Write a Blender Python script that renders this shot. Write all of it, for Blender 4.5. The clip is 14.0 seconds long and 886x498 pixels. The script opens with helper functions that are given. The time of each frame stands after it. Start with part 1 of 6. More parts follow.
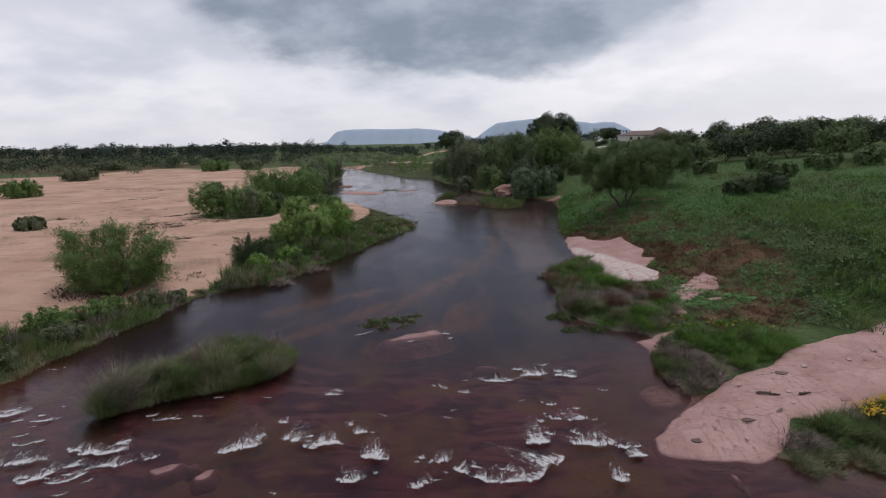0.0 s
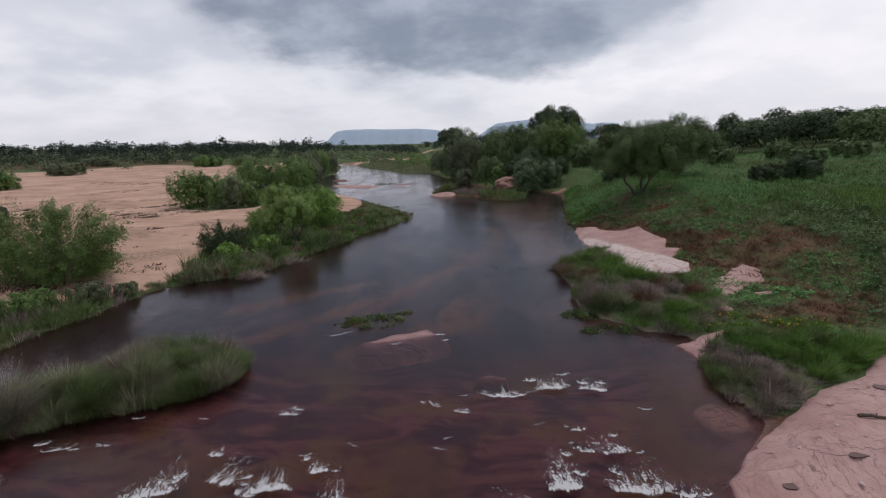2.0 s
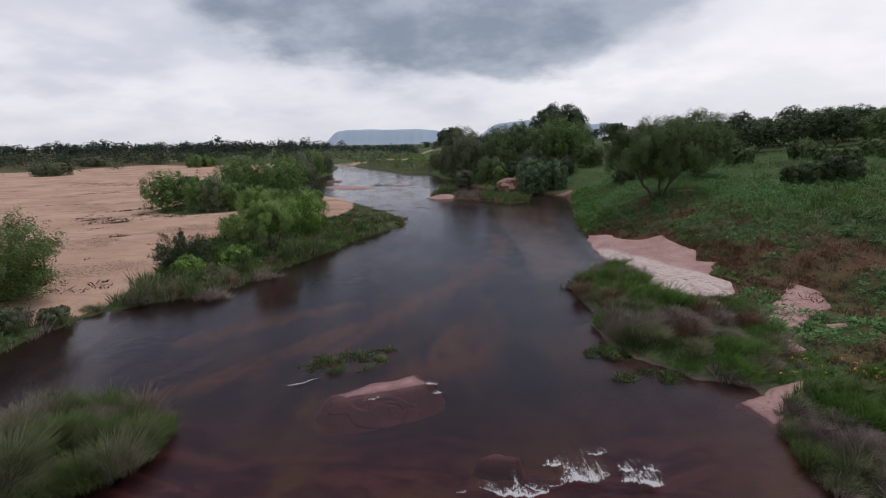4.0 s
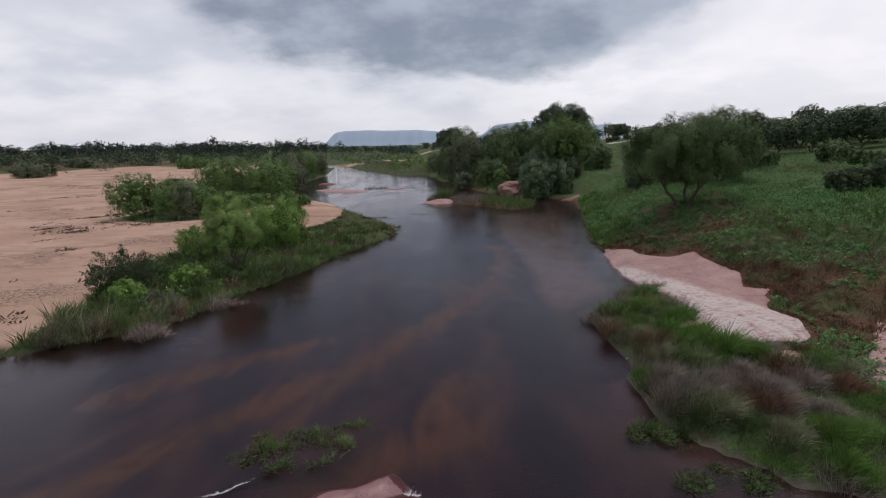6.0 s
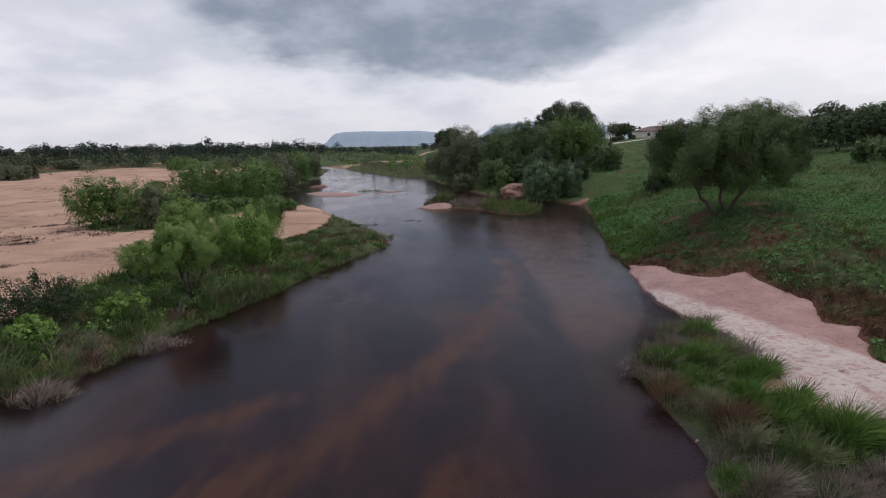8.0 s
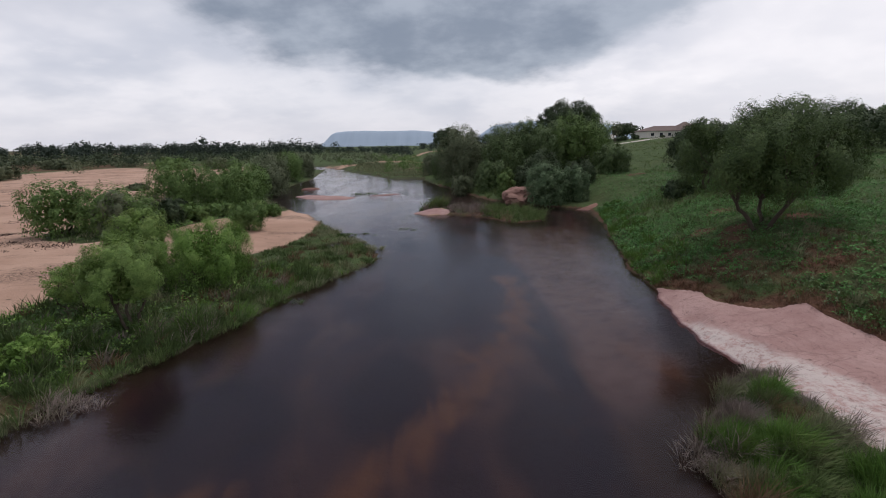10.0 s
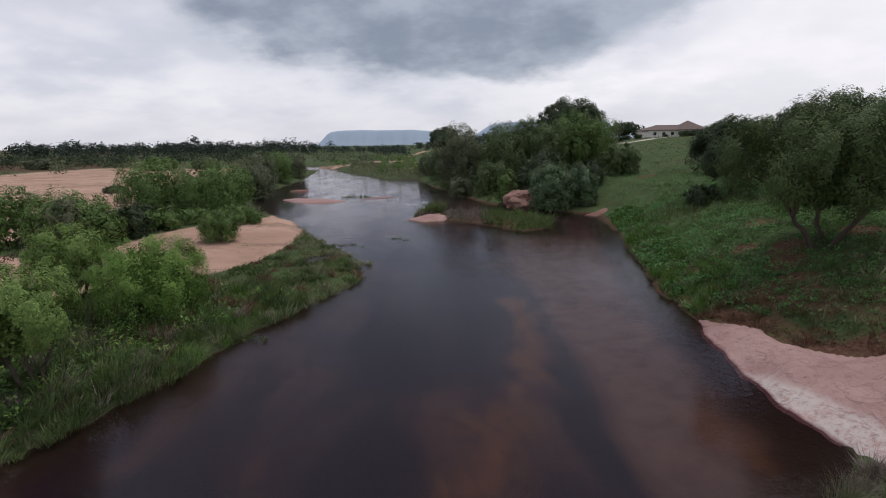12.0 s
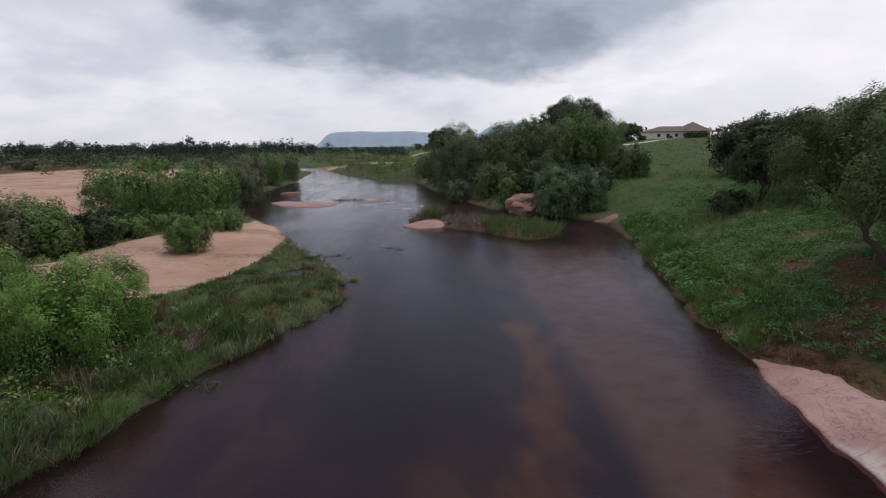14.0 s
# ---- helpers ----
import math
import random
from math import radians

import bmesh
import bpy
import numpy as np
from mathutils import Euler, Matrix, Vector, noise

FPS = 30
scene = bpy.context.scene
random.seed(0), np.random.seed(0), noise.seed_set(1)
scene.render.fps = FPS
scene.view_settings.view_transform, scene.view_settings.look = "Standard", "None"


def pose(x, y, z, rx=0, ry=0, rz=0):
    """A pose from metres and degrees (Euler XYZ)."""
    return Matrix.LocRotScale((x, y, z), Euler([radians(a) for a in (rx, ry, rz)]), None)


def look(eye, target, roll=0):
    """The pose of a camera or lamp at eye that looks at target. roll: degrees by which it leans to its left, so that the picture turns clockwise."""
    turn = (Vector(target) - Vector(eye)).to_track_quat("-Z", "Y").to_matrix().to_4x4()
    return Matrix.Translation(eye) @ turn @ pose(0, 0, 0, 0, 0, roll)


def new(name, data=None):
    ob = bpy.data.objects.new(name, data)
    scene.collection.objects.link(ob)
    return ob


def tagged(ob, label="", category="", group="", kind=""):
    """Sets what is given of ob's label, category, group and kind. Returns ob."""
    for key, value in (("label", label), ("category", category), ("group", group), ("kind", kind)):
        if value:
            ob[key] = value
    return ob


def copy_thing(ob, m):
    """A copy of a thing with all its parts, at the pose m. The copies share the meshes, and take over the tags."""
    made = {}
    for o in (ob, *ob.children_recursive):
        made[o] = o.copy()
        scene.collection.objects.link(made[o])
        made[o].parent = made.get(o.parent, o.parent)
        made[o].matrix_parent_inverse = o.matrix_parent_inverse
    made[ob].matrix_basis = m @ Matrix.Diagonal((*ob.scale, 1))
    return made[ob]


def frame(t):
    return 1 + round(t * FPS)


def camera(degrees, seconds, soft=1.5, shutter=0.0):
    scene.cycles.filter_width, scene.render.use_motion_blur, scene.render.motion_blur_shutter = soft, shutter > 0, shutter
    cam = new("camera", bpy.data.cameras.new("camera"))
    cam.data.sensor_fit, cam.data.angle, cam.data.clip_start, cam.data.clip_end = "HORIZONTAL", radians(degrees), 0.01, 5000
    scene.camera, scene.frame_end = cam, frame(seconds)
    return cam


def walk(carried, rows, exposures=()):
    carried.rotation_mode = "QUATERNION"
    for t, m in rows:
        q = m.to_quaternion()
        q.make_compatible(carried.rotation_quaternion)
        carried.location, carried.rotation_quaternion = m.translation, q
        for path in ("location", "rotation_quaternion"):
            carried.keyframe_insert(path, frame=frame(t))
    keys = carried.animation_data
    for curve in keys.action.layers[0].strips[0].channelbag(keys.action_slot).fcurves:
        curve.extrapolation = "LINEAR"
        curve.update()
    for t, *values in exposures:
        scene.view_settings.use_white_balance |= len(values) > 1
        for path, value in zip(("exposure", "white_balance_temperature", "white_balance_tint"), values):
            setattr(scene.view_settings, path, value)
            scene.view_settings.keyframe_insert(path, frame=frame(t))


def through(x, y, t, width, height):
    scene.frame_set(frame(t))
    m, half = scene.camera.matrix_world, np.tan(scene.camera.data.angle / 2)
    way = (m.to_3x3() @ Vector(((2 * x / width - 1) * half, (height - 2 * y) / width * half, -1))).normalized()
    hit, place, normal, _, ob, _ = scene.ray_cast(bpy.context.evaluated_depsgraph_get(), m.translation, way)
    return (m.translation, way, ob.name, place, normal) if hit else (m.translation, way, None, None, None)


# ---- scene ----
cam = camera(84.0, 14.0, soft=1.0)
PATH = [
    (0, (0.634, -1.294, 11.604), (0.62, 0.66, 11.178), -1.1),
    (0.5, (0.696, -0.068, 11.086), (0.682, 1.886, 10.661), -1.0),
    (1, (0.817, 1.294, 10.545), (0.802, 3.248, 10.12), -1.0),
    (1.5, (0.86, 2.585, 10.025), (0.847, 4.54, 9.601), -1.0),
    (2, (0.865, 3.929, 9.503), (0.853, 5.883, 9.079), -1.0),
    (2.5, (0.913, 5.299, 9.261), (0.9, 7.254, 8.837), -1.0),
    (3, (0.97, 6.687, 9.24), (0.957, 8.641, 8.817), -1.0),
    (5.5, (1.447, 14.114, 9.215), (1.437, 16.069, 8.794), -0.9),
    (6, (1.494, 15.729, 9.189), (1.484, 17.685, 8.77), -0.9),
    (6.5, (1.553, 17.325, 9.171), (1.544, 19.281, 8.751), -1.0),
    (7, (1.535, 18.918, 9.139), (1.527, 20.874, 8.721), -0.9),
    (7.5, (1.564, 20.487, 9.088), (1.558, 22.443, 8.67), -1.0),
    (8, (1.638, 22.015, 8.993), (1.631, 23.972, 8.577), -1.0),
    (10.5, (1.844, 28.82, 9.148), (1.845, 30.776, 8.73), -0.9),
    (11, (1.835, 30.266, 9.166), (1.839, 32.222, 8.747), -0.9),
    (11.5, (1.869, 31.683, 9.238), (1.876, 33.639, 8.819), -0.9),
    (12, (1.872, 33.1, 9.205), (1.883, 35.056, 8.785), -0.9),
    (12.5, (1.934, 34.395, 9.153), (1.945, 36.35, 8.733), -0.9),
    (13, (1.997, 35.648, 9.094), (2.01, 37.604, 8.677), -0.8),
    (13.5, (2.084, 36.828, 9.092), (2.098, 38.784, 8.676), -0.8),
    (14, (2.088, 37.986, 9.006), (2.104, 39.943, 8.592), -0.7),
]
walk(cam, [(t, look(eye, target, roll)) for t, eye, target, roll in PATH], [(0, 0.0, 6450, 15), (14, 0.0, 6450, 15)])

# ---------------------------------------------------------------- world, sun
world = bpy.data.worlds.new("overcast_sky")
scene.world = world
world.use_nodes = True
WN, WL = world.node_tree.nodes, world.node_tree.links
WN.clear()


def wnode(kind, **kw):
    n = WN.new(kind)
    for k, v in kw.items():
        n.inputs[k].default_value = v
    return n


def wmath(op, a, b=None, c=None, clamp=False):
    n = WN.new("ShaderNodeMath")
    n.operation, n.use_clamp = op, clamp
    for i, v in enumerate((a, b, c)):
        if v is None:
            continue
        if isinstance(v, (int, float)):
            n.inputs[i].default_value = v
        else:
            WL.new(v, n.inputs[i])
    return n.outputs[0]


def wsmooth(v, lo, hi):
    n = WN.new("ShaderNodeMapRange")
    n.interpolation_type = "SMOOTHSTEP"
    n.inputs["From Min"].default_value, n.inputs["From Max"].default_value = lo, hi
    WL.new(v, n.inputs["Value"])
    return n.outputs["Result"]


def wmix(fac, a, b):
    n = WN.new("ShaderNodeMix")
    n.data_type = "RGBA"
    for sock, v in ((n.inputs[0], fac), (n.inputs[6], a), (n.inputs[7], b)):
        if isinstance(v, tuple):
            sock.default_value = (*v, 1)
        elif isinstance(v, (int, float)):
            sock.default_value = v
        else:
            WL.new(v, sock)
    return n.outputs[2]


SUN_EL, SUN_ROT = radians(70), radians(25)
sky = WN.new("ShaderNodeTexSky")
sky.sky_type, sky.sun_disc, sky.sun_elevation, sky.sun_rotation = "NISHITA", False, SUN_EL, SUN_ROT
sky_low = WN.new("ShaderNodeVectorMath")
sky_low.operation = "SCALE"
sky_low.inputs["Scale"].default_value = 0.1
WL.new(sky.outputs[0], sky_low.inputs[0])

coord = WN.new("ShaderNodeTexCoord")
sep = WN.new("ShaderNodeSeparateXYZ")
WL.new(coord.outputs["Generated"], sep.inputs[0])
dx, dy, dz = sep.outputs
up = wmath("MAXIMUM", dz, 0.0)
# cloud sheet: the direction carried onto a flat layer overhead
lift = wmath("ADD", up, 0.30)
flat = WN.new("ShaderNodeCombineXYZ")
WL.new(wmath("DIVIDE", dx, lift), flat.inputs[0])
WL.new(wmath("DIVIDE", dy, lift), flat.inputs[1])
flat.inputs[2].default_value = 3.7


def wnoise(scale, detail, rough, vec=None):
    n = WN.new("ShaderNodeTexNoise")
    n.inputs["Scale"].default_value, n.inputs["Detail"].default_value, n.inputs["Roughness"].default_value = scale, detail, rough
    WL.new(vec or flat.outputs[0], n.inputs["Vector"])
    return n.outputs["Fac"]


big, fine, wisp = wnoise(1.4, 4, 0.5), wnoise(3.4, 6, 0.55), wnoise(8.0, 5, 0.55)
bright = wmix(wsmooth(big, 0.37, 0.61), (0.61, 0.645, 0.71), (0.93, 0.93, 0.945))
bright = wmix(wmath("MULTIPLY", wsmooth(fine, 0.45, 0.63), 0.26), bright, (0.57, 0.61, 0.68))
bright = wmix(wmath("MULTIPLY", wsmooth(wisp, 0.50, 0.70), 0.20), bright, (1.0, 0.99, 0.985))
# the heavy cloud ahead: slopes of the direction, across and up
ahead = wmath("MAXIMUM", dy, 0.05)
across, rise = wmath("DIVIDE", dx, ahead), wmath("DIVIDE", dz, ahead)
az = wmath("DIVIDE", wmath("ADD", across, 0.0), 0.82)
el = wmath("DIVIDE", wmath("SUBTRACT", rise, 0.62), 0.52)
warp = wmath("MULTIPLY", wmath("SUBTRACT", wnoise(2.3, 6, 0.55), 0.5), 0.34)
away = wmath("ADD", wmath("SQRT", wmath("ADD", wmath("MULTIPLY", az, az), wmath("MULTIPLY", el, el))), warp)
mass = wmath("SUBTRACT", 1.0, wsmooth(away, 0.89, 1.0))
skirt_ = wmath("MULTIPLY", wmath("SUBTRACT", 1.0, wsmooth(away, 0.90, 1.28)), wsmooth(across, 0.32, 0.02))
front = wsmooth(dy, 0.0, 0.3)
inner = wmath("ADD", wnoise(2.4, 6, 0.55), wmath("MULTIPLY", across, 0.16))
dark = wmix(wsmooth(inner, 0.38, 0.64), (0.218, 0.266, 0.330), (0.400, 0.456, 0.520))
# brighter sky to either side, clearest on the sunward side
bright = wmix(wmath("MULTIPLY", wsmooth(across, 0.22, 0.62), 0.55), bright, (1.0, 0.99, 0.99))
bright = wmix(wmath("MULTIPLY", wmath("MULTIPLY", wsmooth(across, -0.32, -0.75), wsmooth(rise, 0.20, 0.28)), 0.45), bright, (0.52, 0.55, 0.62))
clouds = wmix(wmath("MULTIPLY", wmath("MULTIPLY", skirt_, front), 0.55), bright, (0.60, 0.64, 0.70))
clouds = wmix(wmath("MULTIPLY", wmath("MULTIPLY", mass, front), 0.94), clouds, dark)
# cloud overhead, out of view, made greyer to dim the water's reflections
clouds = wmix(wmath("MULTIPLY", wsmooth(dz, 0.32, 0.56), 0.68), clouds, (0.38, 0.42, 0.48))
# pale band towards the horizon
low = wmath("SUBTRACT", 1.0, wsmooth(dz, 0.02, 0.11))
clouds = wmix(wmath("MULTIPLY", low, 0.62), clouds, (0.70, 0.715, 0.765))
total = wmix(0.93, sky_low.outputs[0], clouds)
back = wnode("ShaderNodeBackground", Strength=1.0)
WL.new(total, back.inputs["Color"])
WL.new(back.outputs[0], WN.new("ShaderNodeOutputWorld").inputs["Surface"])

sun = new("sun", bpy.data.lights.new("sun", "SUN"))
sun.data.energy, sun.data.angle, sun.data.color = 1.3, radians(18), (1.0, 0.95, 0.88)
sun_way = Vector((math.sin(SUN_ROT) * math.cos(SUN_EL), math.cos(SUN_ROT) * math.cos(SUN_EL), math.sin(SUN_EL)))
sun.matrix_world = look(sun_way * 200, (0, 0, 0))


# ---------------------------------------------------------------- materials
class Mat:
    """A small wrapper round a node material."""

    def __init__(self, name, rough=0.8, spec=0.3):
        self.m = bpy.data.materials.new(name)
        self.m.use_nodes = True
        self.n, self.l = self.m.node_tree.nodes, self.m.node_tree.links
        self.b = self.n["Principled BSDF"]
        self.out = self.n["Material Output"]
        self.b.inputs["Roughness"].default_value = rough
        self.b.inputs["Specular IOR Level"].default_value = spec
        self.pos = self.n.new("ShaderNodeNewGeometry").outputs["Position"]

    def put(self, sock, v):
        if isinstance(v, tuple):
            sock.default_value = (*v, 1) if len(v) == 3 and sock.type == "RGBA" else v
        elif isinstance(v, (int, float)):
            sock.default_value = v
        else:
            self.l.new(v, sock)

    def noise(self, scale, detail=4, rough=0.55, stretch=None, distort=0.0, vec=None):
        v = vec or self.pos
        if stretch:
            mp = self.n.new("ShaderNodeMapping")
            mp.inputs["Scale"].default_value = stretch[:3]
            if len(stretch) > 3:
                mp.inputs["Rotation"].default_value = (0, 0, stretch[3])
            self.l.new(v, mp.inputs["Vector"])
            v = mp.outputs[0]
        t = self.n.new("ShaderNodeTexNoise")
        for k, x in (("Scale", scale), ("Detail", detail), ("Roughness", rough), ("Distortion", distort)):
            t.inputs[k].default_value = x
        self.l.new(v, t.inputs["Vector"])
        return t.outputs["Fac"]

    def voronoi(self, scale, feature="F1", out="Distance", vec=None):
        t = self.n.new("ShaderNodeTexVoronoi")
        t.feature = feature
        t.inputs["Scale"].default_value = scale
        self.l.new(vec or self.pos, t.inputs["Vector"])
        return t.outputs[out]

    def ramp(self, v, lo, hi, a=0.0, b=1.0):
        t = self.n.new("ShaderNodeMapRange")
        t.interpolation_type = "SMOOTHSTEP"
        for k, x in (("From Min", lo), ("From Max", hi), ("To Min", a), ("To Max", b)):
            t.inputs[k].default_value = x
        self.l.new(v, t.inputs["Value"])
        return t.outputs["Result"]

    def math(self, op, a, b=0.0):
        t = self.n.new("ShaderNodeMath")
        t.operation = op
        self.put(t.inputs[0], a)
        self.put(t.inputs[1], b)
        return t.outputs[0]

    def mix(self, fac, a, b):
        t = self.n.new("ShaderNodeMix")
        t.data_type = "RGBA"
        self.put(t.inputs[0], fac)
        self.put(t.inputs[6], a)
        self.put(t.inputs[7], b)
        return t.outputs[2]

    def attr(self, name):
        t = self.n.new("ShaderNodeAttribute")
        t.attribute_name = name
        return t

    def island(self):
        return self.n.new("ShaderNodeNewGeometry").outputs["Random Per Island"]

    def color(self, v):
        self.put(self.b.inputs["Base Color"], v)
        return self

    def rough(self, v):
        self.put(self.b.inputs["Roughness"], v)
        return self

    def bump(self, v, dist, strength=1.0):
        t = self.n.new("ShaderNodeBump")
        t.inputs["Distance"].default_value, t.inputs["Strength"].default_value = dist, strength
        self.l.new(v, t.inputs["Height"])
        self.l.new(t.outputs[0], self.b.inputs["Normal"])
        return t.outputs[0]


def leaf_mat(name, a, b, c, through=0.3):
    """Foliage: each leaf takes its own colour between a and b, some c (dry or young); light shines through a little."""
    m = Mat(name, 0.6, 0.18)
    r = m.ramp(m.island(), 0.0, 1.0, 0.28, 0.72)
    col = m.mix(r, a, b)
    col = m.mix(m.ramp(m.noise(0.9, 3), 0.48, 0.70, 0, 0.7), col, c)
    tuft = m.noise(2.6, 3, 0.6)
    col = m.mix(m.ramp(tuft, 0.40, 0.62, 0.55, 0.0), col, tuple(0.55 * v for v in a))
    m.color(col)
    tr = m.n.new("ShaderNodeBsdfTranslucent")
    m.put(tr.inputs["Color"], col)
    mx = m.n.new("ShaderNodeMixShader")
    mx.inputs[0].default_value = 0.65 * through
    m.l.new(m.b.outputs[0], mx.inputs[1])
    m.l.new(tr.outputs[0], mx.inputs[2])
    m.l.new(mx.outputs[0], m.out.inputs["Surface"])
    return m.m


LEAF_WILLOW = leaf_mat("willow_leaves", (0.14, 0.235, 0.06), (0.29, 0.42, 0.122), (0.32, 0.40, 0.13), 0.32)
LEAF_FRESH = leaf_mat("fresh_leaves", (0.124, 0.235, 0.047), (0.245, 0.40, 0.096), (0.28, 0.395, 0.11), 0.3)
LEAF_MID = leaf_mat("green_leaves", (0.082, 0.150, 0.042), (0.185, 0.285, 0.085), (0.20, 0.275, 0.088), 0.25)
LEAF_DARK = leaf_mat("dark_leaves", (0.03, 0.052, 0.024), (0.072, 0.104, 0.044), (0.085, 0.11, 0.046), 0.15)
LEAF_SAGE = leaf_mat("grey_green_leaves", (0.1, 0.125, 0.07), (0.185, 0.215, 0.12), (0.2, 0.205, 0.12), 0.25)
LEAF_VINE = leaf_mat("vine_leaves", (0.060, 0.105, 0.048), (0.165, 0.245, 0.120), (0.27, 0.345, 0.20), 0.25)
# bluer green: haze of the distance is put into the leaf colour
LEAF_FAR = leaf_mat("far_leaves", (0.026, 0.043, 0.034), (0.052, 0.074, 0.053), (0.065, 0.085, 0.056), 0.2)
LEAF_FLAT = leaf_mat("far_flat_leaves", (0.040, 0.062, 0.036), (0.085, 0.115, 0.060), (0.10, 0.12, 0.062), 0.2)
LEAF_GROVE = leaf_mat("grove_leaves", (0.062, 0.104, 0.040), (0.145, 0.205, 0.078), (0.16, 0.20, 0.082), 0.22)
LEAF_MESQ = leaf_mat("mesquite_leaves", (0.046, 0.080, 0.028), (0.125, 0.185, 0.060), (0.14, 0.185, 0.062), 0.2)
LEAF_BUSH = leaf_mat("bush_willow_leaves", (0.075, 0.135, 0.038), (0.185, 0.275, 0.082), (0.21, 0.275, 0.09), 0.28)
# weeds darker than HERB: shade of the low banks is in the colour
WEED_SHADED = leaf_mat("deep_green_shaded_weeds", (0.05, 0.10, 0.036), (0.11, 0.19, 0.066), (0.12, 0.15, 0.06), 0.2)
LITTER = leaf_mat("flood_litter", (0.05, 0.032, 0.026), (0.13, 0.085, 0.062), (0.10, 0.065, 0.05), 0.1)
GRASS_GREEN = leaf_mat("green_grass", (0.1, 0.15, 0.048), (0.205, 0.275, 0.105), (0.24, 0.235, 0.13), 0.3)
GRASS_DEEP = leaf_mat("deep_green_grass", (0.06, 0.10, 0.032), (0.135, 0.195, 0.068), (0.17, 0.18, 0.085), 0.3)
GRASS_LUSH = leaf_mat("lush_grass", (0.085, 0.175, 0.032), (0.18, 0.31, 0.075), (0.2, 0.265, 0.08), 0.3)
GRASS_OLIVE = leaf_mat("olive_grass", (0.16, 0.18, 0.096), (0.33, 0.34, 0.195), (0.34, 0.3, 0.215), 0.25)
GRASS_DRY = leaf_mat("dry_grass", (0.19, 0.15, 0.132), (0.39, 0.32, 0.28), (0.22, 0.20, 0.125), 0.2)
GRASS_BROWN = leaf_mat("brown_litter", (0.13, 0.072, 0.048), (0.28, 0.165, 0.105), (0.19, 0.17, 0.075), 0.2)
HERB = leaf_mat("broad_herb_leaves", (0.064, 0.178, 0.044), (0.138, 0.320, 0.090), (0.165, 0.30, 0.098), 0.25)
HERB_GREY = leaf_mat("pale_herb_leaves", (0.085, 0.135, 0.065), (0.175, 0.235, 0.12), (0.15, 0.205, 0.09), 0.25)
PETAL = leaf_mat("yellow_petals", (0.55, 0.33, 0.02), (0.75, 0.50, 0.04), (0.6, 0.4, 0.03), 0.2)


def bark_mat(name, a, b):
    m = Mat(name, 0.9, 0.15)
    g = m.noise(9, 5, 0.6, (1, 1, 0.25))
    m.color(m.mix(g, a, b))
    m.bump(g, 0.03, 0.7)
    return m.m


BARK = bark_mat("dark_bark", (0.045, 0.035, 0.028), (0.12, 0.095, 0.075))
TWIG = bark_mat("grey_twigs", (0.11, 0.085, 0.07), (0.22, 0.18, 0.15))


